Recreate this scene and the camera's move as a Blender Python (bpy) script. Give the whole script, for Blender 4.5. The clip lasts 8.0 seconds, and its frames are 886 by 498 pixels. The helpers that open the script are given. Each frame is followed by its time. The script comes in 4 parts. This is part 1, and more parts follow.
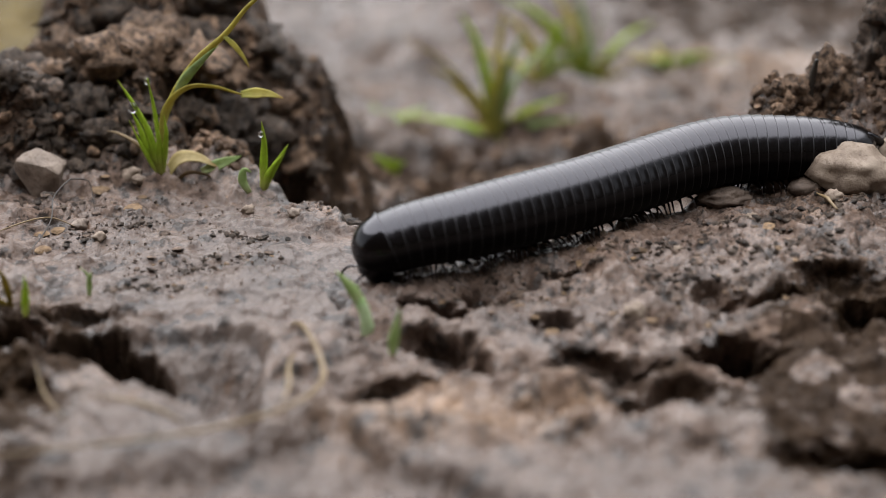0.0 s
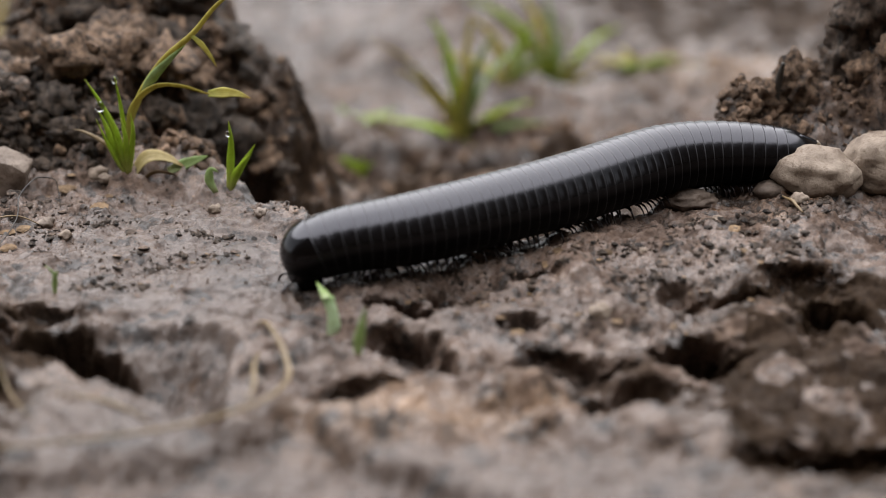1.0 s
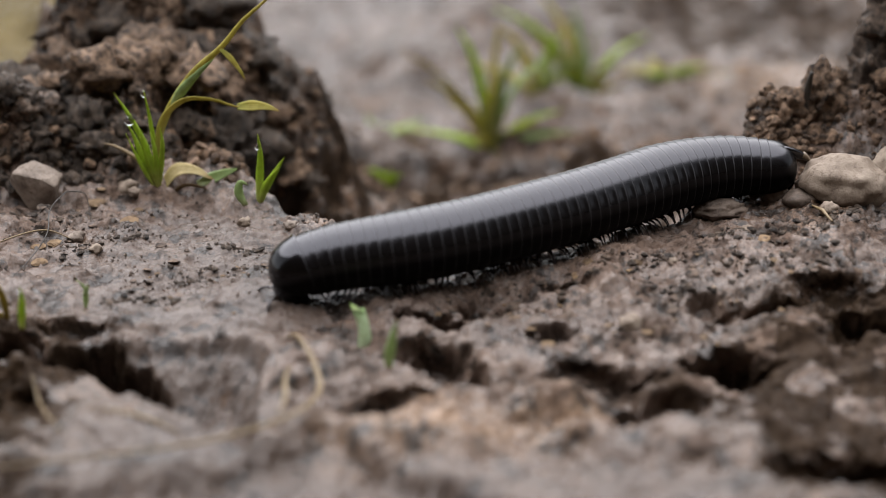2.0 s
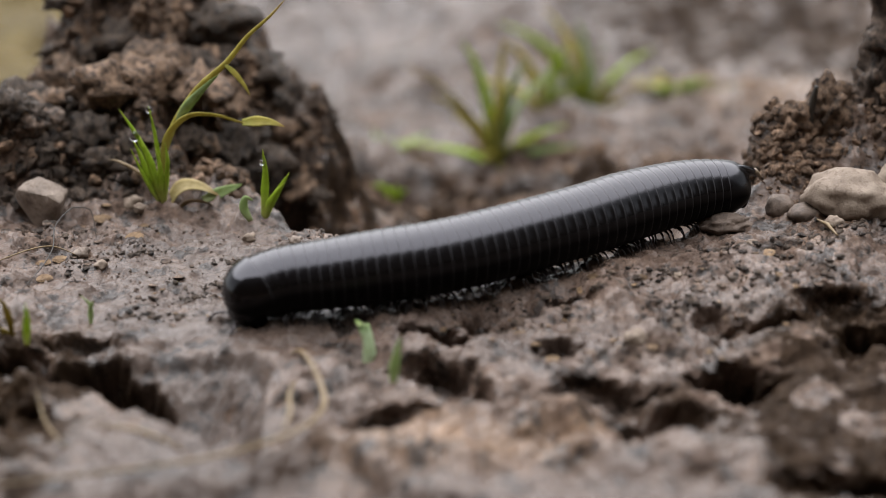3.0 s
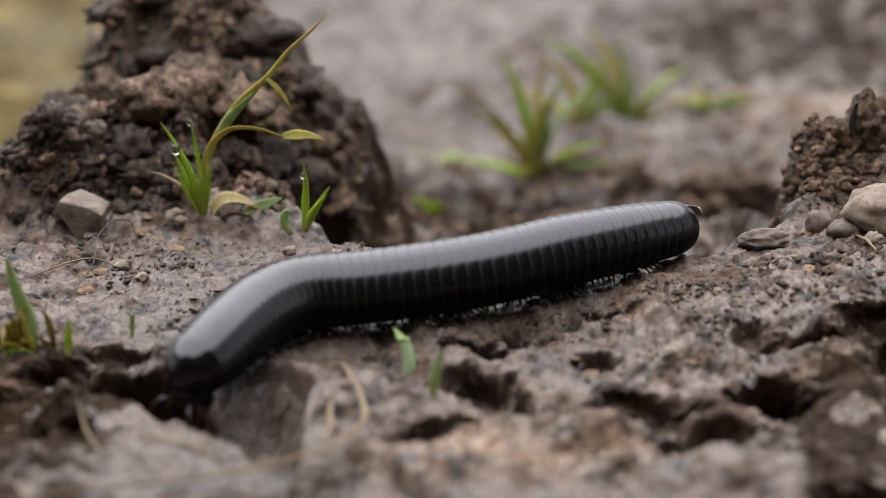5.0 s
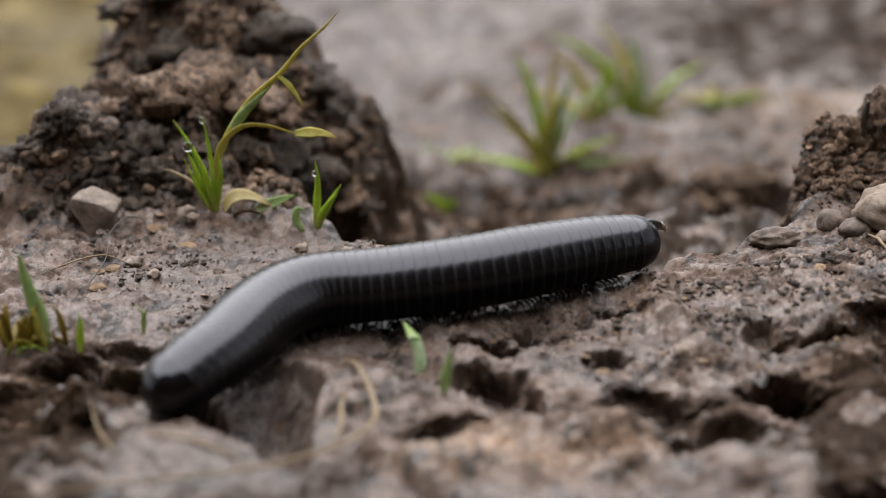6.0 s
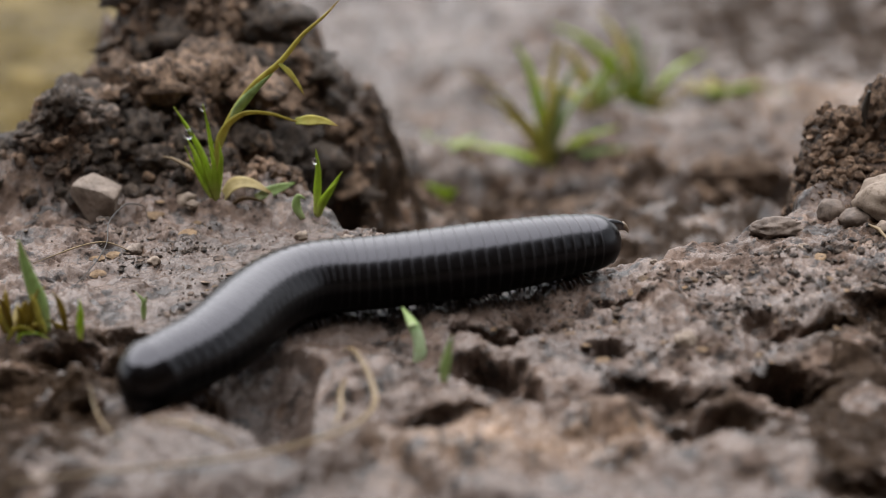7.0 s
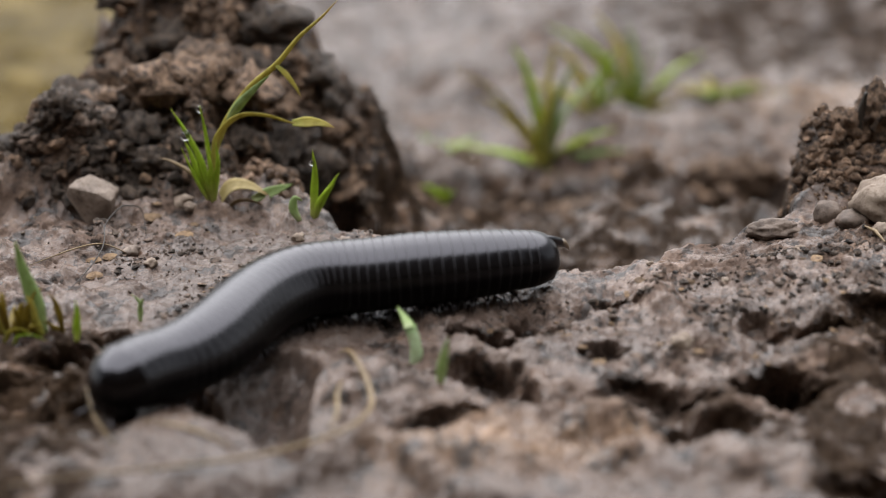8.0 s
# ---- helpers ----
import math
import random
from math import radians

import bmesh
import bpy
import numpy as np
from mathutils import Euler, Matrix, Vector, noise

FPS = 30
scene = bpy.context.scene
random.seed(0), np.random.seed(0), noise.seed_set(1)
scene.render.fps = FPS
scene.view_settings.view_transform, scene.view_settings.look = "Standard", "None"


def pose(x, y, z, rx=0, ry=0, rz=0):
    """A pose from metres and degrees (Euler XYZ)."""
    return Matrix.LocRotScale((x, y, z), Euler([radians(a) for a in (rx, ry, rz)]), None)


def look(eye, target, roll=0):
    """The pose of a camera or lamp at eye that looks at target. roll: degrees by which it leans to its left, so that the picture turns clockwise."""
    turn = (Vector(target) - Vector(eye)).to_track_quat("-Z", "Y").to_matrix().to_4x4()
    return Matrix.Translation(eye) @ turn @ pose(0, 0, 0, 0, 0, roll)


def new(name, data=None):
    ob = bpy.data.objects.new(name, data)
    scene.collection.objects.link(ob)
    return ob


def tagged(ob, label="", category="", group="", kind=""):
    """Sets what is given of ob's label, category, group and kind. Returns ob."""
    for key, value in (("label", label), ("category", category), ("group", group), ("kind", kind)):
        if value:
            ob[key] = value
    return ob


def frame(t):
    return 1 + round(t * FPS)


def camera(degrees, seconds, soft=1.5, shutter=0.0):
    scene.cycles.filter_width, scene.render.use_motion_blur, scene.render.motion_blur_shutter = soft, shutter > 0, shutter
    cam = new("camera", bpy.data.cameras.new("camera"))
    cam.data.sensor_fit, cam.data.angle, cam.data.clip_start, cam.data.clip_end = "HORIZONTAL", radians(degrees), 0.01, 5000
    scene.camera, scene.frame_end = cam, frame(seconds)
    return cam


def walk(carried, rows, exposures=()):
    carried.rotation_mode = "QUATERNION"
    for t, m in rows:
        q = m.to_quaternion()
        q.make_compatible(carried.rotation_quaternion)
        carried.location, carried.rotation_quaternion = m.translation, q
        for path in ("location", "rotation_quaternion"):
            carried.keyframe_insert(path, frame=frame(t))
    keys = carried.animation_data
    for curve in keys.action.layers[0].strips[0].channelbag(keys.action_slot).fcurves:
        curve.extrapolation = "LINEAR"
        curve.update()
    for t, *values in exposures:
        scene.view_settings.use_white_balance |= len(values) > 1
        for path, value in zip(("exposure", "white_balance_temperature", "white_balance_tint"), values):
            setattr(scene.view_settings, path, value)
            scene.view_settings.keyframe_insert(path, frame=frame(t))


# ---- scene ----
MM = 0.001

# ---- camera ----
cam = camera(20, 8.0, soft=0.4)
cam.data.dof.use_dof = True
cam.data.dof.focus_distance = 0.508
cam.data.dof.aperture_fstop = 8.6
PATH = [
    (0.0, pose(0.00000, -0.46360, 0.18730, 68.001, 0.000, 0.000)),
    (0.5, pose(0.00049, -0.46336, 0.18692, 68.237, -0.131, -0.091)),
    (1.0, pose(0.00042, -0.46435, 0.18626, 68.160, -0.592, -0.541)),
    (1.5, pose(-0.00066, -0.46440, 0.18690, 68.201, -0.308, -0.329)),
    (3.0, pose(0.00088, -0.46418, 0.18765, 68.613, 0.212, 0.046)),
    (3.5, pose(0.00007, -0.46478, 0.18800, 68.748, 0.090, 0.396)),
    (4.0, pose(-0.00035, -0.46455, 0.18730, 68.842, 0.088, 0.635)),
    (4.5, pose(-0.00043, -0.46530, 0.18739, 68.992, 0.152, 0.747)),
    (6.0, pose(0.00001, -0.46578, 0.18863, 68.848, 0.183, 1.203)),
    (6.5, pose(-0.00010, -0.46583, 0.18752, 68.738, 0.026, 1.312)),
    (7.0, pose(-0.00018, -0.46604, 0.18813, 68.643, -0.041, 1.272)),
    (7.5, pose(0.00062, -0.46626, 0.18817, 68.663, 0.000, 1.207)),
    (8.0, pose(0.00019, -0.46613, 0.18826, 68.673, -0.047, 1.237)),
]
walk(cam, PATH)

# ---- overcast sky and its soft sun ----
world = bpy.data.worlds.new("overcast_sky")
scene.world = world
world.use_nodes = True
wn, wl = world.node_tree.nodes, world.node_tree.links
sky = wn.new("ShaderNodeTexSky")
sky.sky_type = "NISHITA"
sky.sun_disc = False
sky.sun_elevation, sky.sun_rotation = radians(62), radians(-20)
grey = wn.new("ShaderNodeHueSaturation")
grey.inputs["Saturation"].default_value = 0.10
wl.new(sky.outputs[0], grey.inputs["Color"])
wl.new(grey.outputs[0], wn["Background"].inputs["Color"])
wn["Background"].inputs["Strength"].default_value = 0.03

sun_data = bpy.data.lights.new("overcast_sun", "SUN")
sun_data.energy, sun_data.angle, sun_data.color = 1.5, radians(102), (0.955, 0.944, 0.98)
sun = new("overcast_sun", sun_data)
sun.matrix_world = look((-0.12, 0.34, 1.1), (0, 0, 0))
scene.view_settings.exposure = 2.53


# ---- noise on the plan ----
def lattice(ix, iy, seed):
    h = (ix.astype(np.int64) * 374761393 + iy.astype(np.int64) * 668265263 + seed * 974634777) & 0xFFFFFFFF
    h = ((h ^ (h >> 13)) * 1274126177) & 0xFFFFFFFF
    h = ((h ^ (h >> 16)) * 2246822519) & 0xFFFFFFFF
    return ((h ^ (h >> 15)) & 0xFFFFFF) / float(0x1000000)


def gradient_noise(x, y, seed=0):
    ix, iy = np.floor(x), np.floor(y)
    fx, fy = x - ix, y - iy
    u, v = fx ** 3 * (fx * (fx * 6 - 15) + 10), fy ** 3 * (fy * (fy * 6 - 15) + 10)

    def corner(dx, dy):
        a = lattice(ix + dx, iy + dy, seed) * 2 * math.pi
        return np.cos(a) * (fx - dx) + np.sin(a) * (fy - dy)

    low = corner(0, 0) * (1 - u) + corner(1, 0) * u
    high = corner(0, 1) * (1 - u) + corner(1, 1) * u
    return (low * (1 - v) + high * v) * 1.5


def fbm(x, y, size, octaves=4, seed=0, gain=0.5, ridged=False):
    total, amp = np.zeros_like(x), 1.0
    for k in range(octaves):
        n = gradient_noise(x / size + 17.3 * k, y / size - 9.1 * k, seed + k)
        total += amp * ((1 - 2 * np.abs(n)) if ridged else n)
        size, amp = size / 2.03, amp * gain
    return total


def cells(x, y, size, seed=0):
    """Distance to the nearest scattered point, in cell sizes, and that cell's number from 0 to 1."""
    x, y = x / size, y / size
    ix, iy = np.floor(x), np.floor(y)
    best, ident = np.full_like(x, 9.0), np.zeros_like(x)
    for dx in (-1, 0, 1):
        for dy in (-1, 0, 1):
            cx, cy = ix + dx, iy + dy
            px, py = cx + lattice(cx, cy, seed), cy + lattice(cx, cy, seed + 51)
            d = np.hypot(px - x, py - y)
            near = d < best
            best = np.where(near, d, best)
            ident = np.where(near, lattice(cx, cy, seed + 97), ident)
    return best, ident


def ease(a, b, v):
    u = np.clip((v - a) / (b - a), 0, 1)
    return u * u * (3 - 2 * u)


# ---- the millipede's trail, in millimetres ----
TRAIL = [
    (98.7, 18.4, 12.1), (87.3, 23.9, 14.2), (80.7, 22.3, 15.1), (71.2, 20.0, 15.0), (61.0, 20.2, 14.4), (49.6, 16.5, 13.3),
    (38.1, 8.6, 12.3), (26.2, 0.3, 11.6), (14.6, -6.3, 10.9), (3.2, -12.5, 10.2), (-8.1, -16.8, 9.7), (-19.3, -18.6, 8.9),
    (-24.7, -19.7, 8.2), (-34.3, -21.5, 8.9), (-38.6, -25.2, 8.9), (-43.2, -31.8, 8.5), (-46.2, -39.1, 8.2), (-51.3, -50.9, 7.0),
    (-57.4, -56.7, 5.9), (-62.3, -61.4, 7.6), (-64.7, -66.9, 8.6), (-70.0, -71.3, 7.0), (-80.0, -76.6, 3.6),
]


def smooth_line(points, steps):
    p = np.array(points, float)
    p = np.vstack([2 * p[0] - p[1], p, 2 * p[-1] - p[-2]])
    u = np.linspace(0, 1, steps, endpoint=False)[:, None]
    out = []
    for a, b, c, d in zip(p, p[1:], p[2:], p[3:]):
        out.append(0.5 * (2 * b + (c - a) * u + (2 * a - 5 * b + 4 * c - d) * u ** 2 + (3 * b - a - 3 * c + d) * u ** 3))
    return np.vstack(out + [p[-2:-1]])


def even_line(line, step):
    s = np.r_[0, np.cumsum(np.linalg.norm(np.diff(line, axis=0), axis=1))]
    at = np.arange(0, s[-1], step)
    return np.stack([np.interp(at, s, line[:, k]) for k in range(3)], 1)


trail = even_line(smooth_line(TRAIL, 30), 0.5)
soft = np.exp(-0.5 * (np.arange(-40, 41) / 11.0) ** 2)
soft /= soft.sum()
ends = [2 * trail[0] - trail[40:0:-1], trail, 2 * trail[-1] - trail[-2:-42:-1]]
trail = np.stack([np.convolve(np.vstack(ends)[:, k], soft, "valid") for k in range(3)], 1)
trail_s = np.r_[0, np.cumsum(np.linalg.norm(np.diff(trail, axis=0), axis=1))]
BODY_R = 7.45
CLEAR = 0.9


# ---- lie of the ground ----
def bump(x, y, cx, cy, rx, ry, height, turn=0.0, sharp=2.0):
    c, s = math.cos(radians(turn)), math.sin(radians(turn))
    u, v = ((x - cx) * c + (y - cy) * s) / rx, (-(x - cx) * s + (y - cy) * c) / ry
    return height * np.exp(-(u * u + v * v) ** (sharp / 2))


def pit(x, y, cx, cy, rx, ry, depth, turn=0.0):
    return bump(x, y, cx, cy, rx, ry, -depth, turn, 4.0)


def crest_y(x):
    """The back edge of the ledge on which the millipede walks."""
    return np.interp(x, [-140, -95, -60, -38, -18, 0, 15, 31, 43, 53, 62, 68, 90, 140], [36, 37, 40, 30, 11, -4, -2, 1.5, 8.5, 13, 21, 30, 44, 48])


def terrace(v, step, edge=0.25):
    """Flaky ledges: v in steps with steep edges."""
    k = np.floor(v / step)
    return (k + ease(0.5 - edge, 0.5 + edge, v / step - k)) * step


def lay(x, y):
    """Height in mm at plan points in mm, and the kinds of soil there: crumbly, smooth, ochre, grassy."""
    wx = x + 2.6 * fbm(x, y, 9, 3, 11)
    wy = y + 2.6 * fbm(x, y, 9, 3, 23)
    ux = x + 1.5 * fbm(x, y, 5, 4, 61, 0.6)
    uy = y + 1.5 * fbm(x, y, 5, 4, 67, 0.6)
    here = (1 - ease(170, 330, np.abs(x))) * (1 - ease(200, 360, -y)) * (1 - ease(390, 700, y))
    z = np.zeros_like(x)
    # the ledge rises towards the stone
    z += 6.0 * ease(0, 68, x + 0.2 * y) * ease(-62, 0, y)
    # the ditch behind the ledge and the lower ground beyond it
    behind = wy - crest_y(wx)
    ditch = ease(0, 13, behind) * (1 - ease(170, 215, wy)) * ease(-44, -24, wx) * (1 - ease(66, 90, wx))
    z -= 30 * ease(0, 14, behind) * (1 - ease(40, 70, wy)) * ease(-44, -24, wx) * (1 - ease(56, 72, wx))
    z -= 29.0 * ease(40, 72, wy) + 16.0 * ease(95, 150, wy)
    z -= 9.0 * ease(92, 120, wy) * (1 - ease(150, 159, wy + 5 * fbm(x, y, 24, 2, 121))) * (1 - ease(70, 100, np.abs(wx - 22)))
    z += bump(x, y, -13, 140, 9, 7, 9)
    # the mounds
    hx, hy = wx + 7 * fbm(x, y, 26, 2, 33), wy + 7 * fbm(x, y, 26, 2, 37)
    left = bump(hx, hy, -60, 116, 29, 54, 64, 0, 2.6)
    z += left + bump(hx, hy, -94, 58, 28, 13, 20, 0, 3.0) + bump(hx, hy, -62, 60, 14, 9, 14, 0, 3.0) + bump(hx, hy, -37, 82, 11, 12, 15, 0, 3.0)
    z += bump(hx, hy, -83, 104, 15, 24, 20, 0, 2.6)
    left = left + bump(hx, hy, -83, 104, 15, 24, 20, 0, 2.6) + bump(hx, hy, -100, 90, 26, 28, 19, 0, 2.4)
    z += bump(hx, hy, -100, 90, 26, 28, 19, 0, 2.4)
    right = bump(hx, hy, 121, 64, 33, 28, 50, 0, 2.6)
    z += right + bump(hx, hy, 80, 45, 12, 10, 9, 20, 2.4) + bump(hx, hy, 69, 39, 9, 8, 8, 0, 2.4)
    for a in ((40, 200, 28, 11, 9), (88, 220, 28, 15, 9), (4, 136, 14, 10, 11), (48, 148, 18, 11, 12), (26, 112, 12, 9, 9), (63, 172, 18, 11, 10), (-15, 165, 15, 11, 10), (22, 176, 14, 9, 9)):
        z += bump(hx, hy, *a)
    # the hollow and its lips
    vx, vy = x + 1.4 * fbm(x, y, 13, 2, 171), y + 1.4 * fbm(x, y, 13, 2, 173)
    back, side = -36.5 - 0.004 * (vx + 46) ** 2 - vy, -30.5 - vx
    rim = np.minimum(np.minimum(back, side), 14) - (np.hypot(np.maximum(14 - back, 0), np.maximum(14 - side, 0)) - np.maximum(np.maximum(14 - back, 14 - side), 0))
    front_rim = ease(0, 3.0, (vx + vy + 117) / 1.4)
    inside = ease(0, 3, rim) * front_rim
    hollow = -(9.5 * ease(0, 15, rim) + 3.6 * ease(0, 2.4, rim)) * front_rim
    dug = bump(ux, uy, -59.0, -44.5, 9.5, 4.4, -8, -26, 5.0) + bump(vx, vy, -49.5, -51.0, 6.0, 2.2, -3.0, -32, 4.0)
    z += bump(ux, uy, -57, -78, 22, 6, 1.4, -30) + bump(ux, uy, -32.5, -62, 2.2, 15, 2.2, 8) + bump(ux, uy, -27.5, -60, 1.8, 16, 1.8, 8) + bump(ux, uy, -36, -42, 12, 3, 1.5)
    # the near ledge drops to the smooth foreground
    front = np.interp(x, [-120, -74, -36, -18, -8, 30, 120], [-98, -101, -90, -76, -90, -118, -130])
    z -= 3.8 * (1 - ease(-3, 2, uy - front))
    # broken right face: pits and lumps
    for a in ((7, -22, 4.5, 3.0, 4.5), (25.5, -17.5, 5, 2.4, 2.4), (-1, -31, 6.5, 4, 6.0), (-1.5, -46.5, 7.5, 5.5, 8.0), (50, -25.5, 2.6, 3.0, 3.5)):
        dug += pit(ux, uy, *a)
    for a in ((52.5, -51.5, 7, 5, 14.0), (29.5, -57, 12, 5.5, 7.0), (38.5, -67, 7, 5, 7.0), (75, -27, 8, 5, 6.0), (80, -39, 7, 5, 8.0), (5.7, -54, 3, 3.5, 5)):
        dug += pit(ux, uy, *a)
    for a in ((21.6, -37.6, 3.6, 3, 5), (72, -92, 16, 7, 9.0), (-9.2, -69, 7.5, 4, 5.0), (-78, -45, 9, 7, 8.0), (-75, -68, 7, 6, 6.0), (-69, -33, 8, 3, 3.0), (58, -31, 12, 3, 4), (-37, 62, 11, 9, 15), (-84, -60, 9, 9, 7), (-79, 55, 10, 4.5, 8), (-51, 57, 10, 6, 9)):
        dug += pit(ux, uy, *a)
    z += bump(ux, uy, 12, -33, 9, 5, 2.2) + bump(ux, uy, 9, -63.5, 13, 7, 3.0) + bump(ux, uy, 44, -62, 7, 5, 3.2) + bump(ux, uy, 24, -47, 9, 5, 2.0) + bump(ux, uy, 62, -42, 8, 5, 2.0)
    z += bump(ux, uy, -79, -56, 9, 6, 4.0) + bump(ux, uy, 5, -82, 12, 6, 2.0)
    z += dug + hollow
    # kinds of soil
    mound = np.clip((left + np.maximum(right, 0)) / 14, 0, 1)
    crumbly = np.clip(mound + bump(wx, wy, -92, 60, 30, 20, 1.2, 0, 4) + bump(wx, wy, -22, 22, 9, 9, 1.0) + bump(wx, wy, 78, 14, 16, 16, 0.9) + bump(wx, wy, 74, -26, 16, 12, 0.9) + bump(wx, wy, 72, -98, 20, 15, 0.9) + bump(wx, wy, 105, 320, 60, 60, 0.7) + bump(wx, wy, -82, -66, 18, 26, 1.1) + 0.55 * ditch, 0, 1)
    smooth = np.clip(1.3 * inside + bump(wx, wy, -50, -72, 22, 9, 0.9, -30, 4) + bump(wx, wy, 18, -36, 18, 8, 0.8, 0, 4) + bump(wx, wy, 56, -22, 16, 6, 0.7, 0, 4) + bump(wx, wy, -42, -8, 34, 34, 1.1, 0, 4) + bump(wx, wy, -46, -76, 34, 19, 0.9, -12, 4) + 0.8 * (1 - ease(-96, -78, wy)) + ease(190, 225, wy), 0, 1) * (1 - crumbly)
    rough = np.clip(1 - smooth - crumbly, 0, 1)
    beyond = ease(175, 225, y)
    z += beyond * (6 * fbm(x, y, 40, 3, 101) + 1.6 * terrace(fbm(x, y, 28, 3, 103), 0.8, 0.3))
    ochre = np.clip(bump(wx, wy, 78, 226, 16, 14, 0.8, 0, 4) + bump(wx, wy, 2, -76, 22, 8, 1.3) + bump(wx, wy, 22, -70, 10, 6, 0.8) + bump(wx, wy, 92, 230, 28, 22, 1.6, 0, 4), 0, 1)
    patches = beyond * ease(-0.15, 0.35, fbm(x, y, 55, 3, 107))
    smooth = smooth * (1 - 0.55 * beyond) * (1 - patches)
    crumbly = np.maximum(crumbly, 0.55 * patches)
    field = np.clip(ease(-84, -125, x) * ease(150, 210, y) * here + ease(0.0, 0.5, fbm(x, y, 900, 3, 91)) * (1 - here), 0, 1)
    # black peaty soil; also paints shade into the ditch, hollow's hole and some pits
    peat_and_shade = np.clip((bump(wx, wy, 78, -36, 17, 14, 1.5, 0, 4) + bump(wx, wy, 72, -90, 19, 10, 1.5, 0, 4) + bump(wx, wy, -80, -58, 17, 32, 1.8, 0, 4) + bump(wx, wy, -70, -44, 12, 6, 0.9, 0, 4) + bump(wx, wy, 45, -60, 18, 10, 0.7, 0, 4) + bump(wx, wy, 76, -68, 26, 36, 1.5, 0, 4) + bump(wx, wy, -84, -62, 12, 14, 0.8, 0, 4) + bump(wx, wy, -86, -86, 17, 32, 1.8, 0, 4) + bump(wx, wy, 112, 315, 50, 48, 1.0, 0, 4) + 0.85 * ditch * (1 - ease(152, 166, wy)) + 0.08 * mound + 0.45 * beyond * ease(0, 110, x) + 0.44 * beyond) * ease(-0.5, 0.1, fbm(x, y, 9, 4, 131)) + bump(wx, wy, -58, -44, 9, 5, 0.9, -24, 4), 0, 0.86)
    peat_and_shade = peat_and_shade * (1 - 0.9 * ochre) * here
    # relief
    z += fbm(x, y, 22, 2, 3) * 1.8 * (0.5 + rough)
    flakes = fbm(ux, uy, 15, 5, 5, 0.5)
    z += terrace(flakes * 4.6, 2.0, 0.14) * (0.34 * smooth * (1 - ease(190, 225, y)) + 0.45 * rough + 0.22 * crumbly)
    z += flakes * 0.5 * rough + fbm(x, y, 16, 3, 57) * 5.0 * mound
    z += terrace(fbm(ux, uy, 4.6, 3, 111) * 1.8, 0.7, 0.15) * (0.26 * rough + 0.12 * smooth * (1 - beyond) + 0.3 * crumbly)
    d, ident = cells(ux, uy, 8.5, 13)
    z += np.sqrt(np.clip(1 - d, 0, 1)) * ident * (5.0 * mound + 3.0 * ditch)
    d, ident = cells(ux, uy, 3.4, 7)
    z += np.sqrt(np.clip(1 - d, 0, 1)) * ident * (0.06 * smooth + 0.12 * rough + 2.6 * crumbly)
    d, ident = cells(x, y, 1.35, 31)
    z += np.sqrt(np.clip(1 - d, 0, 1)) * ident * (0.20 * smooth + 0.15 * rough + 1.0 * crumbly)
    z += fbm(x, y, 2.2, 2, 41, 0.6, True) * (0.06 * smooth + 0.08 * rough + 0.3 * crumbly)
    crack = ease(0.55, 0.95, fbm(x, y, 12, 3, 47, 0.5, True) * 0.62) * rough
    z -= 1.2 * crack
    # the trail is trodden level under the body
    gap = np.full_like(x, 99.0)
    level = np.zeros_like(x)
    for p in trail[(trail[:, 0] > -41) & (trail[:, 0] < 76)][::6]:
        g = np.hypot(x - p[0], y - p[1])
        near = g < gap
        gap = np.where(near, g, gap)
        level = np.where(near, p[2] - BODY_R - CLEAR, level)
    edge = ease(-1, 3, behind)
    level = level - 0.3 * edge
    w = 1 - ease(3.0, 9.0 - 2.5 * edge, gap)
    z = z * (1 - w) + (level + (z - level) * 0.38 + 0.25 * fbm(x, y, 5, 3, 83) + 0.4 * terrace(fbm(ux, uy, 4.6, 3, 111) * 1.8, 0.7, 0.15)) * w
    for p in trail[(trail[:, 0] <= -41) & (trail[:, 0] > -72)][::6]:
        g = np.hypot(x - p[0], y - p[1])
        z = np.where(g < 8, np.minimum(z, p[2] - BODY_R - CLEAR + 0.05 * g * g), z)
    # far off: level ground; an unseen bank added behind the camera blocks low sky
    far = 60 * fbm(x, y, 2500, 3, 87) - 28
    reach = np.hypot(x, y - 400)
    bank = 5400 * ease(1250, 4300, reach) * ease(-0.30, -0.70, (y - 400) / np.maximum(reach, 1)) * (1 + 0.12 * fbm(x, y, 900, 3, 89))
    z = z * here + (far + bank) * (1 - here)
    # unseen dark ground is added behind the camera to dim what the millipede mirrors
    return z, crumbly * here, smooth * here, ochre * here, field, np.clip(ease(100, 700, bank) + ease(150, 280, -y) + peat_and_shade, 0, 1), np.maximum(-dug, 0) * (1 - w)


def ground_z(x, y):
    """Height in metres at one place of the plan in mm."""
    return float(lay(np.array([float(x)]), np.array([float(y)]))[0][0]) * MM


# ---- materials ----
def material(name, rough=0.6, color=(0.5, 0.5, 0.5), spec=0.5):
    m = bpy.data.materials.new(name)
    m.use_nodes = True
    b = m.node_tree.nodes["Principled BSDF"]
    b.inputs["Base Color"].default_value = (*color, 1)
    b.inputs["Roughness"].default_value = rough
    b.inputs["Specular IOR Level"].default_value = spec
    return m, m.node_tree.nodes, m.node_tree.links, b


def noise_node(n, l, scale, detail=4.0, rough=0.55, coord=None):
    t = n.new("ShaderNodeTexNoise")
    t.inputs["Scale"].default_value, t.inputs["Detail"].default_value, t.inputs["Roughness"].default_value = scale, detail, rough
    if coord:
        l.new(coord, t.inputs["Vector"])
    return t.outputs["Fac"]


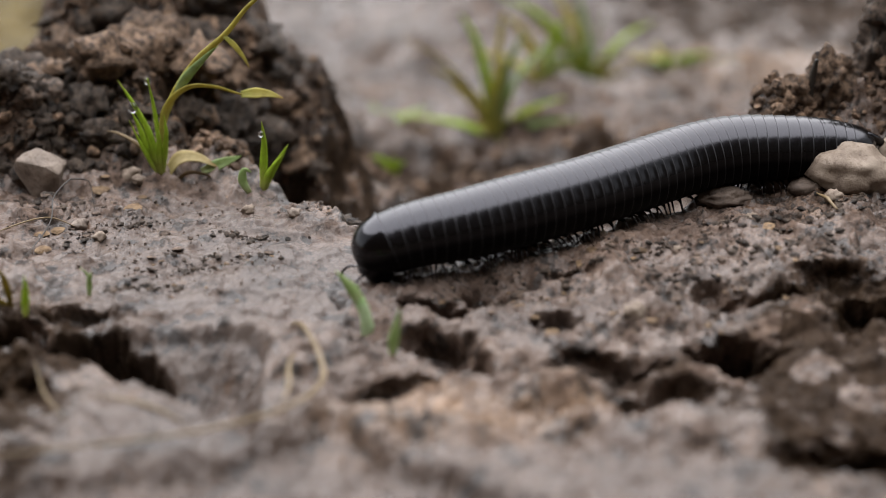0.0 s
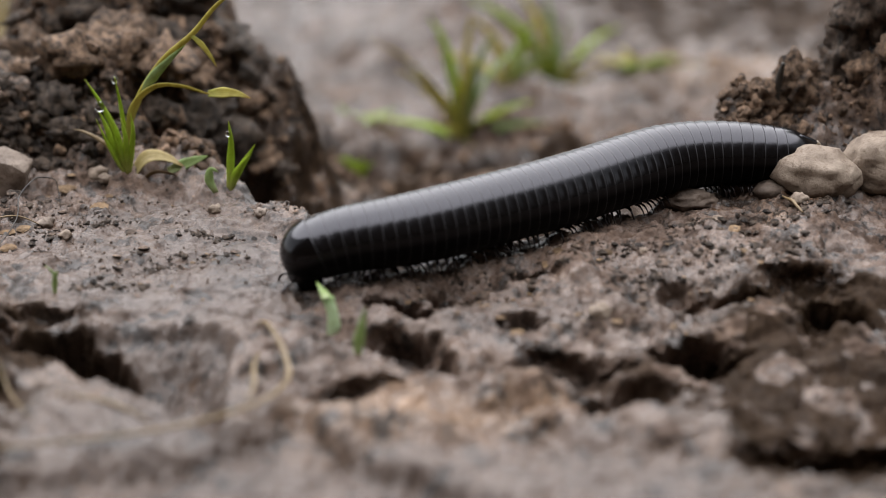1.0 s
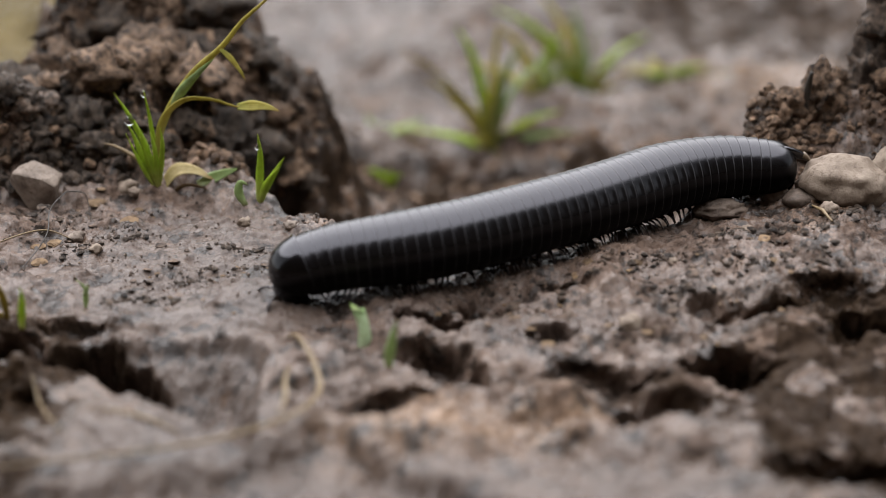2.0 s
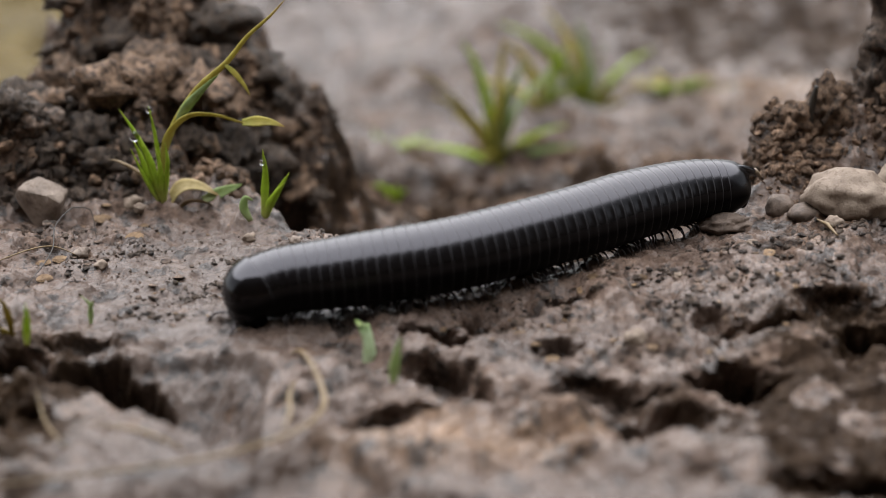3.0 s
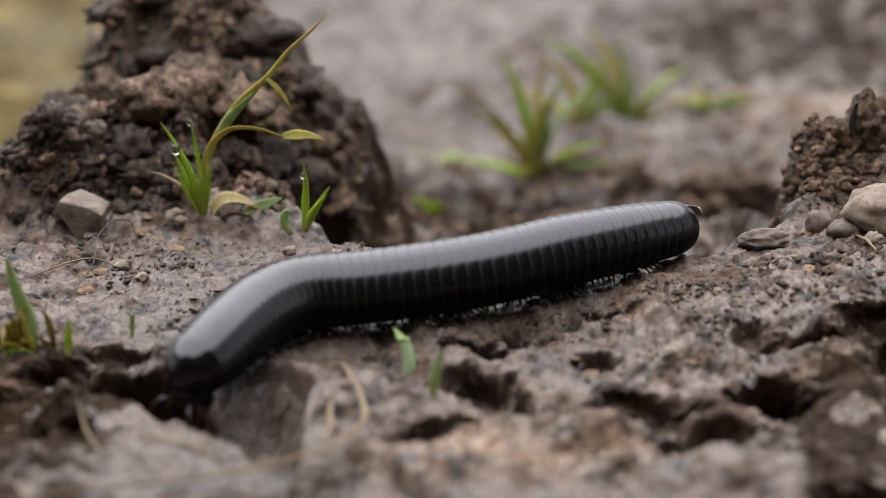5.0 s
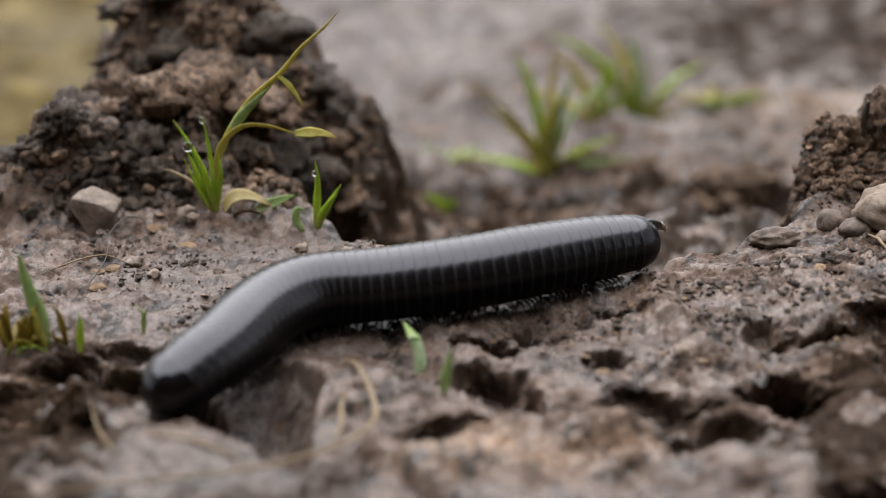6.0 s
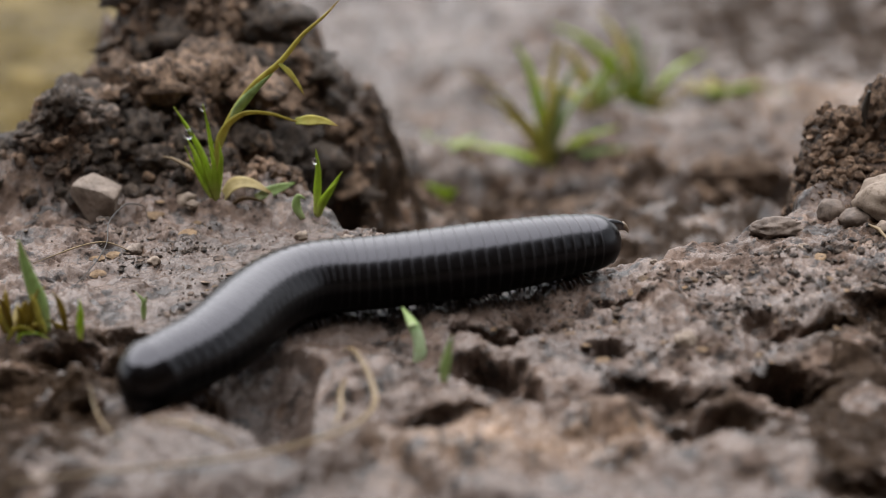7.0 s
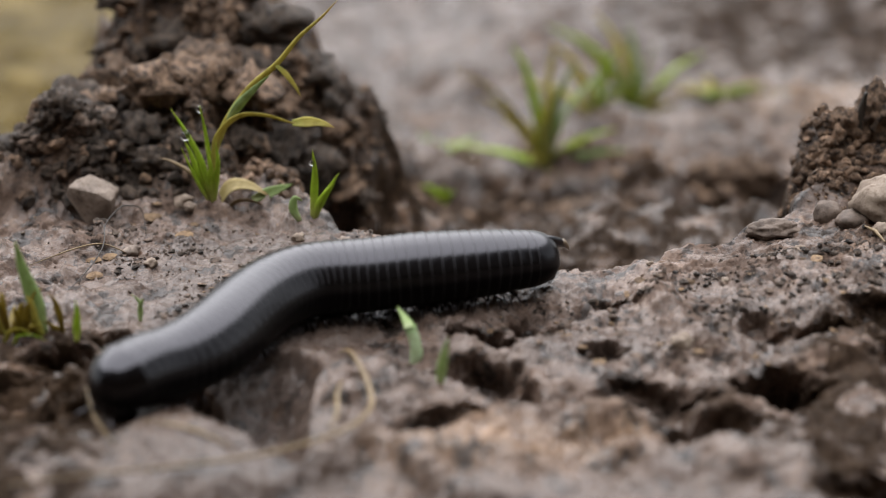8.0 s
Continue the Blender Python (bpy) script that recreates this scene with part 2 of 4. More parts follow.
def ramp(n, l, fac, stops):
    r = n.new("ShaderNodeValToRGB")
    while len(r.color_ramp.elements) < len(stops):
        r.color_ramp.elements.new(0.5)
    for e, (p, c) in zip(r.color_ramp.elements, stops):
        e.position, e.color = p, (*c, 1) if len(c) == 3 else c
    l.new(fac, r.inputs[0])
    return r.outputs[0]


def mix(n, l, fac, a, b, mode="MIX"):
    m = n.new("ShaderNodeMix")
    m.data_type, m.blend_type = "RGBA", mode
    for socket, v in ((m.inputs[0], fac), (m.inputs[6], a), (m.inputs[7], b)):
        if isinstance(v, bpy.types.NodeSocket):
            l.new(v, socket)
        elif isinstance(v, tuple):
            socket.default_value = (*v, 1)
        else:
            socket.default_value = v
    return m.outputs[2]


def maths(n, l, op, a, b):
    m = n.new("ShaderNodeMath")
    m.operation, m.use_clamp = op, True
    for socket, v in zip(m.inputs, (a, b)):
        if isinstance(v, bpy.types.NodeSocket):
            l.new(v, socket)
        else:
            socket.default_value = v
    return m.outputs[0]


def relief(n, l, b, height, strength, distance, under=None):
    k = n.new("ShaderNodeBump")
    k.inputs["Strength"].default_value, k.inputs["Distance"].default_value = strength, distance
    l.new(height, k.inputs["Height"])
    if under:
        l.new(under, k.inputs["Normal"])
    if b:
        l.new(k.outputs[0], b.inputs["Normal"])
    return k.outputs[0]


def attribute(n, name):
    a = n.new("ShaderNodeAttribute")
    a.attribute_name = name
    return a.outputs["Fac"]


def grey_level(v):
    return (v, v, v)


def make_mud():
    m, n, l, b = material("wet_mud")
    c = n.new("ShaderNodeTexCoord").outputs["Object"]
    big, mid, fine = noise_node(n, l, 45, 5, 0.6, c), noise_node(n, l, 260, 6, 0.68, c), noise_node(n, l, 1500, 4, 0.65, c)
    streak = noise_node(n, l, 130, 6, 0.7, c)
    clay = ramp(n, l, mid, [(0.30, (0.050, 0.0368, 0.0300)), (0.42, (0.128, 0.0955, 0.0795)), (0.58, (0.172, 0.1300, 0.1085)), (0.70, (0.255, 0.192, 0.148))])
    silt = ramp(n, l, mid, [(0.30, (0.0419, 0.0307, 0.0254)), (0.42, (0.08982, 0.06864, 0.05865)), (0.62, (0.1109, 0.08604, 0.07365)), (0.75, (0.1557, 0.1191, 0.09382))])
    humus = ramp(n, l, mid, [(0.36, (0.0147, 0.0112, 0.009078)), (0.48, (0.085, 0.058, 0.042)), (0.60, (0.195, 0.134, 0.095)), (0.72, (0.33, 0.235, 0.165))])
    grass = ramp(n, l, big, [(0.35, (0.125, 0.100, 0.034)), (0.65, (0.19, 0.155, 0.062))])
    warm = ramp(n, l, mid, [(0.3, (0.16, 0.10, 0.06)), (0.7, (0.36, 0.25, 0.165))])
    base = mix(n, l, attribute(n, "smooth"), clay, silt)
    base = mix(n, l, attribute(n, "crumbly"), base, humus)
    base = mix(n, l, maths(n, l, "MULTIPLY", attribute(n, "ochre"), ramp(n, l, streak, [(0.35, grey_level(0.1)), (0.6, grey_level(1))])), base, warm)
    # black humus smears and rust-coloured clay
    smear = ramp(n, l, streak, [(0.535, grey_level(0)), (0.59, grey_level(0.9))])
    base = mix(n, l, smear, base, (0.0134, 0.01005, 0.00804))
    smear = ramp(n, l, noise_node(n, l, 300, 4, 0.55, c), [(0.585, grey_level(0)), (0.64, grey_level(0.85))])
    base = mix(n, l, maths(n, l, "MULTIPLY", smear, maths(n, l, "SUBTRACT", 1.0, attribute(n, "smooth"))), base, (0.0134, 0.0104, 0.0086))
    rust = ramp(n, l, noise_node(n, l, 190, 4, 0.6, c), [(0.62, grey_level(0)), (0.72, grey_level(0.55))])
    base = mix(n, l, rust, base, (0.134, 0.07705, 0.0402))
    base = mix(n, l, attribute(n, "field"), base, grass)
    # dark soil colour, which also carries the painted shade of ditch and pits
    base = mix(n, l, attribute(n, "soil_and_shade"), base, ramp(n, l, mid, [(0.3, (0.010, 0.0065, 0.0042)), (0.7, (0.050, 0.035, 0.023))]))
    tint = ramp(n, l, big, [(0.3, (0.56, 0.525, 0.495)), (0.7, (0.99, 0.905, 0.815))])
    base = mix(n, l, 1.0, base, tint, "MULTIPLY")
    flecks = ramp(n, l, fine, [(0.39, (0.34, 0.32, 0.31)), (0.46, (1, 1, 1)), (0.64, (1.0, 1.0, 1.0)), (0.72, (1.6, 1.42, 1.2))])
    base = mix(n, l, 0.6, base, flecks, "MULTIPLY")
    l.new(base, b.inputs["Base Color"])
    pool = n.new("ShaderNodeMath")
    pool.operation = "MULTIPLY_ADD"
    l.new(attribute(n, "smooth"), pool.inputs[0])
    pool.inputs[1].default_value = 0.10
    l.new(noise_node(n, l, 110, 6, 0.68, c), pool.inputs[2])
    film = ramp(n, l, pool.outputs[0], [(0.40, grey_level(0)), (0.52, grey_level(1))])
    l.new(mix(n, l, film, grey_level(0.72), grey_level(0.24)), b.inputs["Roughness"])
    gloss = mix(n, l, film, grey_level(0.08), grey_level(0.38))
    dull = maths(n, l, "ADD", ramp(n, l, attribute(n, "soil_and_shade"), [(0.35, grey_level(0)), (0.8, grey_level(1))]), attribute(n, "field"))
    l.new(mix(n, l, dull, gloss, grey_level(0.03)), b.inputs["Specular IOR Level"])
    first = relief(n, l, None, noise_node(n, l, 700, 6, 0.7, c), 0.8, 0.0017)
    second = relief(n, l, b, noise_node(n, l, 2400, 4, 0.65, c), 0.7, 0.0005, first)
    for k, dry, slick in ((first.node, 0.65, 0.25), (second.node, 0.75, 0.4)):
        l.new(mix(n, l, film, grey_level(dry), grey_level(slick)), k.inputs["Strength"])
    return m


def make_soil(name, dark, light, rough=0.7):
    m, n, l, b = material(name, rough, spec=0.2)
    c = n.new("ShaderNodeTexCoord").outputs["Object"]
    k = n.new("ShaderNodeNewGeometry").outputs["Random Per Island"]
    grain = noise_node(n, l, 600, 5, 0.65, c)
    base = mix(n, l, ramp(n, l, grain, [(0.36, grey_level(0)), (0.66, grey_level(1))]), dark, light)
    base = mix(n, l, 1.0, base, ramp(n, l, k, [(0, grey_level(0.6)), (1, grey_level(1.45))]), "MULTIPLY")
    l.new(base, b.inputs["Base Color"])
    relief(n, l, b, noise_node(n, l, 1000, 6, 0.75, c), 0.9, 0.0012)
    return m


def make_stone(name, dark, mid, light, scale=160):
    m, n, l, b = material(name, 0.62, spec=0.33)
    c = n.new("ShaderNodeTexCoord").outputs["Object"]
    base = ramp(n, l, noise_node(n, l, scale, 6, 0.65, c), [(0.3, dark), (0.5, mid), (0.72, light)])
    dirt = ramp(n, l, noise_node(n, l, scale * 5, 4, 0.7, c), [(0.32, (0.45, 0.38, 0.33)), (0.48, (1, 1, 1))])
    l.new(mix(n, l, 0.8, base, dirt, "MULTIPLY"), b.inputs["Base Color"])
    relief(n, l, b, noise_node(n, l, 900, 6, 0.7, c), 0.5, 0.0008)
    return m


def make_blade(name, low, mid, tip, clear=0.25):
    """Grass: colours along the blade from its foot to its tip, with fine veins."""
    m, n, l, b = material(name, 0.38, spec=0.33)
    c = n.new("ShaderNodeTexCoord")
    along = n.new("ShaderNodeSeparateXYZ")
    l.new(c.outputs["UV"], along.inputs[0])
    base = ramp(n, l, along.outputs["X"], [(0.0, low), (0.35, mid), (0.8, mid), (1.0, tip)])
    w = n.new("ShaderNodeTexWave")
    w.bands_direction = "Y"
    w.inputs["Scale"].default_value, w.inputs["Distortion"].default_value = 5.0, 0.5
    l.new(c.outputs["UV"], w.inputs["Vector"])
    base = mix(n, l, 0.35, base, ramp(n, l, w.outputs["Fac"], [(0, grey_level(0.65)), (1, grey_level(1.25))]), "MULTIPLY")
    spots = ramp(n, l, noise_node(n, l, 500, 3, 0.6, c.outputs["Object"]), [(0.3, (0.75, 0.72, 0.5)), (0.6, (1.1, 1.1, 1.0))])
    base = mix(n, l, 0.8, base, spots, "MULTIPLY")
    l.new(base, b.inputs["Base Color"])
    relief(n, l, b, w.outputs["Fac"], 0.25, 0.0002)
    if clear > 0.1:
        thin = n.new("ShaderNodeBsdfTranslucent")
        l.new(base, thin.inputs["Color"])
        both = n.new("ShaderNodeMixShader")
        both.inputs[0].default_value = 0.35
        l.new(b.outputs[0], both.inputs[1])
        l.new(thin.outputs[0], both.inputs[2])
        l.new(both.outputs[0], n["Material Output"].inputs["Surface"])
    return m


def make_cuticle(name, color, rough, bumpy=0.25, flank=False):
    """Horny cuticle; flank: polished above, duller on a ring's lower sides as built-in shade."""
    m, n, l, b = material(name, rough, color, 0.55)
    b.inputs["Specular Tint"].default_value = (0.92, 0.915, 1.0, 1)
    c = n.new("ShaderNodeTexCoord").outputs["Object"]
    stretch = n.new("ShaderNodeMapping")
    stretch.inputs["Scale"].default_value = (0.35, 1.0, 1.0)
    l.new(c, stretch.inputs["Vector"])
    grain = noise_node(n, l, 1500, 3, 0.6, stretch.outputs[0])
    l.new(mix(n, l, grain, tuple(v * 0.6 for v in color), tuple(v * 1.4 for v in color)), b.inputs["Base Color"])
    dust = ramp(n, l, noise_node(n, l, 420, 4, 0.6, c), [(0.35, grey_level(rough * 0.85)), (0.75, grey_level(min(rough * 1.35, 1)))])
    l.new(dust, b.inputs["Roughness"])
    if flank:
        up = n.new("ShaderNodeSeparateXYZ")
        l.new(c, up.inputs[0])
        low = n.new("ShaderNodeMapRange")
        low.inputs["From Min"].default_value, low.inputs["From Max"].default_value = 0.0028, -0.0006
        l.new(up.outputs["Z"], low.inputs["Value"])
        # reflections fade out downwards, so the shade of the lower sides is built in
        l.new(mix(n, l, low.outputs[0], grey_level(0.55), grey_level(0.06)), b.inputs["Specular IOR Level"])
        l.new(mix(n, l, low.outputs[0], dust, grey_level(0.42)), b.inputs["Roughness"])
    relief(n, l, b, grain, bumpy, 0.0001)
    return m


MUD = make_mud()
CRUMB = make_soil("crumbly_soil", (0.018, 0.0115, 0.0080), (0.25, 0.163, 0.105), 0.6)
CRUMB_PALE = make_soil("pale_grit", (0.05789, 0.04456, 0.03497), (0.1622, 0.1276, 0.09822))
CHIP = make_soil("ochre_chip", (0.1072, 0.067, 0.03685), (0.2278, 0.1541, 0.0871), 0.6)
PEAT = make_soil("black_peat", (0.009, 0.007, 0.0056), (0.095, 0.069, 0.050), 0.5)
CLOD = make_soil("dark_clod", (0.015, 0.0118, 0.0096), (0.205, 0.146, 0.108), 0.5)
STONE_PALE = make_stone("pale_stone", (0.1139, 0.08254, 0.0598), (0.205, 0.1595, 0.1196), (0.2848, 0.2335, 0.1822))
STONE_MUDDY = make_stone("muddy_stone", (0.045, 0.033, 0.025), (0.110, 0.082, 0.063), (0.175, 0.134, 0.104), 260)
STONE_GREY = make_stone("grey_stone", (0.085, 0.064, 0.050), (0.20, 0.160, 0.128), (0.30, 0.245, 0.20), 220)
GREEN = make_blade("fresh_grass", (0.40, 0.42, 0.13), (0.30, 0.43, 0.035), (0.36, 0.43, 0.05))
YELLOW = make_blade("yellowing_grass", (0.32, 0.33, 0.07), (0.42, 0.37, 0.09), (0.45, 0.31, 0.10))
FADED = make_blade("faded_grass", (0.339, 0.3948, 0.2275), (0.2631, 0.3608, 0.1514), (0.2161, 0.3137, 0.09043))
STRAW = make_blade("dry_straw", (0.125, 0.088, 0.050), (0.190, 0.136, 0.078), (0.135, 0.092, 0.05), 0.05)
PALE = make_blade("pale_grass", (0.48, 0.54, 0.40), (0.42, 0.53, 0.36), (0.26, 0.42, 0.16))
MOSSY = make_blade("olive_moss", (0.10, 0.066, 0.018), (0.20, 0.145, 0.022), (0.28, 0.20, 0.035))
DEAD = make_blade("dead_grass", (0.36, 0.31, 0.15), (0.40, 0.32, 0.15), (0.24, 0.15, 0.07), 0.2)
ROOT = make_blade("dark_rootlet", (0.01367, 0.01139, 0.009112), (0.02278, 0.01822, 0.01549), (0.01367, 0.01139, 0.009112), 0.0)
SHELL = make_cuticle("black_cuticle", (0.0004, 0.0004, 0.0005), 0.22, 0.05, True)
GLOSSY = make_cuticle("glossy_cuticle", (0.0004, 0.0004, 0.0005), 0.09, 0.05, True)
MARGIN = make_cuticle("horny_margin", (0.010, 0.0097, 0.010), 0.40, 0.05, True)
LEG = make_cuticle("leg_cuticle", (0.01474, 0.00938, 0.00737), 0.25, 0.1)
HORN = make_cuticle("pale_horn", (0.1742, 0.134, 0.0871), 0.35, 0.1)
WATER = bpy.data.materials.new("water_drop")
WATER.use_nodes = True
wb = WATER.node_tree.nodes["Principled BSDF"]
wb.inputs["Transmission Weight"].default_value, wb.inputs["Roughness"].default_value, wb.inputs["IOR"].default_value = 1.0, 0.0, 1.33


# ---- mesh helpers ----
def link_mesh(name, bm, mats, smooth=True):
    me = bpy.data.meshes.new(name)
    bm.to_mesh(me)
    bm.free()
    for m in mats if isinstance(mats, (list, tuple)) else [mats]:
        me.materials.append(m)
    for p in me.polygons:
        p.use_smooth = smooth
    return me


def part(name, bm, mats, parent, label=""):
    ob = new(name, link_mesh(name, bm, mats))
    ob.parent = parent
    return tagged(ob, label)


def thing(name, bm, mats, label, category, group=""):
    return tagged(new(name, link_mesh(name, bm, mats)), label, category, group)


def empty(name, place, label, category, group=""):
    ob = new(name)
    ob.empty_display_size = 0.005
    ob.location = place
    return tagged(ob, label, category, group)


def tube_into(bm, points, widths, thick, sides=6, flat_dir=None):
    """A closed strand along points (metres): widths and thick are half sizes at each point; UV x runs along it."""
    uv = bm.loops.layers.uv.verify()
    pts = [Vector(p) for p in points]
    rings, across = [], None
    for i, p in enumerate(pts):
        d = (pts[min(i + 1, len(pts) - 1)] - pts[max(i - 1, 0)]).normalized()
        if across is None:
            across = Vector(flat_dir) if flat_dir else d.orthogonal()
        across = (across - d * across.dot(d)).normalized()
        up = d.cross(across)
        ring = []
        for k in range(sides):
            a = 2 * math.pi * k / sides
            ring.append(bm.verts.new(p + across * math.cos(a) * max(widths[i], 2e-5) + up * (math.sin(a) * max(thick[i], 2e-5) + abs(math.cos(a)) * widths[i] * (0.35 if flat_dir else 0))))
        rings.append(ring)
    count = len(pts) - 1
    for i in range(count):
        for k in range(sides):
            j = (k + 1) % sides
            f = bm.faces.new((rings[i][k], rings[i][j], rings[i + 1][j], rings[i + 1][k]))
            for loop, (u, v) in zip(f.loops, ((i, k), (i, k + 1), (i + 1, k + 1), (i + 1, k))):
                loop[uv].uv = (u / count, v / sides)
    bm.faces.new(rings[0][::-1])
    bm.faces.new(rings[-1])


def blade_mesh(points, width, thick=0.00012, foot=0.6, flat_dir=(1, 0, 0), steps=6, blunt=0.0):
    """A grass blade, in mm, through points: narrow at its foot, broad below the middle, pointed at its tip."""
    line = smooth_line(points, steps) * MM
    bm = bmesh.new()
    n = len(line)
    w, t = [], []
    for i in range(n):
        u = i / (n - 1)
        k = (foot + (1 - foot) * min(u / 0.3, 1)) * max(1 - max(u - 0.4, 0) / 0.6, 0) ** 0.75
        k = max(k, blunt)
        w.append(width * 0.5 * MM * k)
        t.append(thick * (0.5 + 0.5 * k))
    tube_into(bm, line, w, t, 8, flat_dir)
    return bm


def rock_mesh(size, seed, rough=0.25, detail=3, flat=0.0, pits=0.0):
    """A worn lump: size are the half sizes in mm."""
    bm = bmesh.new()
    bmesh.ops.create_icosphere(bm, subdivisions=detail, radius=1)
    off = Vector((seed * 3.7, seed * 1.9, -seed * 2.3))
    for v in bm.verts:
        p = v.co.copy()
        k = 1 + rough * noise.fractal(p * 1.3 + off, 0.7, 2.1, 4)
        if flat:
            facet = noise.cell(p * 1.6 + off)
            k += flat * (facet - 0.5)
        if pits:
            k += pits * 0.45 * (noise.voronoi(p * 2.6 + off)[0][0] - 0.35) + pits * 0.9 * noise.fractal(p * 3.5 + off, 0.7, 2.1, 5) - pits * 0.5 * abs(noise.noise(p * 5 + off))
        v.co = Vector((p.x * size[0], p.y * size[1], p.z * size[2])) * k * MM
    return bm


# ---- ground: one sheet to the horizon ----
def axis(lo, hi, step, coarse_from=None, coarse=0.9):
    core = list(np.arange(lo, (coarse_from if coarse_from else hi), step))
    if coarse_from:
        core += list(np.arange(coarse_from, hi, coarse))
    out, gap, far = [], 1.5, hi
    while far < 60000:
        far += gap
        gap *= 1.32
        out.append(far)
    low, gap, far = [], 1.5, lo
    while far > -60000:
        far -= gap
        gap *= 1.32
        low.append(far)
    return np.array(low[::-1] + core + out)


def make_ground():
    xs = axis(-126, 126, 0.42)
    ys = axis(-118, 400, 0.45, 75, 1.15)
    gx, gy = np.meshgrid(xs, ys)
    x, y = gx.ravel(), gy.ravel()
    z, crumbly, smooth, ochre, field, soil_and_shade, dug = lay(x, y)
    nx, ny = len(xs), len(ys)
    co = np.stack([x, y + 0.85 * dug, z], 1).astype(np.float32) * MM
    i = (np.arange(ny - 1)[:, None] * nx + np.arange(nx - 1)[None, :]).ravel()
    quads = np.stack([i, i + 1, i + nx + 1, i + nx], 1).astype(np.int32)
    me = bpy.data.meshes.new("ground")
    me.vertices.add(len(co))
    me.vertices.foreach_set("co", co.ravel())
    me.loops.add(quads.size)
    me.loops.foreach_set("vertex_index", quads.ravel())
    me.polygons.add(len(quads))
    me.polygons.foreach_set("loop_start", np.arange(0, quads.size, 4, dtype=np.int32))
    me.polygons.foreach_set("loop_total", np.full(len(quads), 4, np.int32))
    me.polygons.foreach_set("use_smooth", np.ones(len(quads), bool))
    me.update(calc_edges=True)
    for name, values in (("crumbly", crumbly), ("smooth", smooth), ("ochre", ochre), ("field", field), ("soil_and_shade", soil_and_shade)):
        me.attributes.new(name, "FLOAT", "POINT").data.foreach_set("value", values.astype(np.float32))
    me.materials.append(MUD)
    return tagged(new("ground", me), "wet grey-brown mud with a hollow, cracks and dark crumbly mounds", "ground", kind="structure")


make_ground()


# ---- loose soil ----
def soil_crumbs(name, count, spots, sizes, mat, label, seed, flat=1.0):
    """Many crumbs too small to pick apart, scattered round spots (x, y, radius x, radius y) of the plan."""
    rnd = random.Random(seed)
    shapes = []
    for k in range(7):
        bm = bmesh.new()
        bmesh.ops.create_icosphere(bm, subdivisions=2, radius=1)
        chip = random.Random(seed * 7 + k)
        faces = [(Vector((chip.gauss(0, 1), chip.gauss(0, 1), chip.gauss(0, 1))).normalized(), chip.uniform(0.45, 0.8)) for _ in range(7)]
        for v in bm.verts:
            v.co *= 1 + 0.30 * noise.fractal(v.co * 1.5 + Vector((k * 5.1 + seed, 0, 2)), 0.8, 2, 3)
            for d, limit in faces:
                over = v.co.dot(d) - limit
                if over > 0:
                    v.co -= d * over * 0.9
            v.co *= chip.uniform(0.94, 1.08)
        bm.verts.index_update()
        shapes.append((np.array([v.co[:] for v in bm.verts]), np.array([[v.index for v in f.verts] for f in bm.faces])))
        bm.free()
    px, py, ps = [], [], []
    for _ in range(count):
        x, y, rx, ry = rnd.choice(spots)
        px.append(rnd.gauss(x, rx * 0.55))
        py.append(rnd.gauss(y, ry * 0.55))
        ps.append(sizes[0] + (sizes[1] - sizes[0]) * rnd.random() ** 3)
    place = lay(np.array(px), np.array(py))
    pz = np.where(place[6] > 0.8, 1e6, place[0])
    gap = np.min(np.hypot(np.array(px)[:, None] - trail[None, ::10, 0], np.array(py)[:, None] - trail[None, ::10, 1]), axis=1)
    verts, faces, base = [], [], 0
    for x, y, z, s, g in zip(px, py, pz, ps, gap):
        if z > 1e5 or (g < 9 and s > 0.6):
            continue
        sv, sf = shapes[rnd.randrange(7)]
        turn = np.array(Euler((rnd.random() * 6, rnd.random() * 6, rnd.random() * 6)).to_matrix())
        if flat < 1:
            turn = np.array(Euler((rnd.gauss(0, 0.12), rnd.gauss(0, 0.12), rnd.random() * 6)).to_matrix())
        verts.append((sv * (s * np.array([1, rnd.uniform(0.7, 1.1), flat * rnd.uniform(0.6, 0.95)]))) @ turn.T + np.array([x, y, z + 0.35 * s * flat]))
        faces.append(sf + base)
        base += len(sv)
    me = bpy.data.meshes.new(name)
    me.from_pydata((np.vstack(verts) * MM).tolist(), [], np.vstack(faces).tolist())
    me.materials.append(mat)
    return tagged(new(name, me), label, "soil", kind="stuff")


MOUND_SPOTS = [(-80, 88, 24, 14), (-58, 92, 20, 14), (-98, 60, 12, 12), (-40, 76, 12, 14), (-92, 52, 22, 12), (-70, 58, 26, 12), (-60, 74, 26, 16), (-92, 72, 20, 16), (-45, 50, 12, 10)]
RIDGE_SPOTS = [(66, 34, 6, 7), (74, 40, 8, 8), (72, 40, 10, 12), (84, 48, 14, 14), (100, 50, 14, 16)]
FACE_SPOTS = [(30, -15, 26, 12), (55, -10, 20, 14), (10, -26, 18, 8), (60, -30, 24, 12), (35, -40, 26, 10)]
FLAT_SPOTS = [(-60, 8, 30, 22), (-75, 20, 18, 16), (-48, -12, 26, 12)]
DITCH_SPOTS = [(10, 130, 32, 36), (48, 150, 30, 32), (-15, 130, 20, 32)]
soil_crumbs("mound_crumbs", 4200, MOUND_SPOTS, (0.35, 2.3), CRUMB, "dark crumbly soil grains on the mounds", 3)
soil_crumbs("dark_crumbs", 1500, [(-92, 46, 18, 8), (-76, 47, 14, 8), (-64, 50, 9, 6), (-84, 54, 20, 8)], (0.4, 2.2), PEAT, "wet black crumbly soil at the mound's foot", 4)
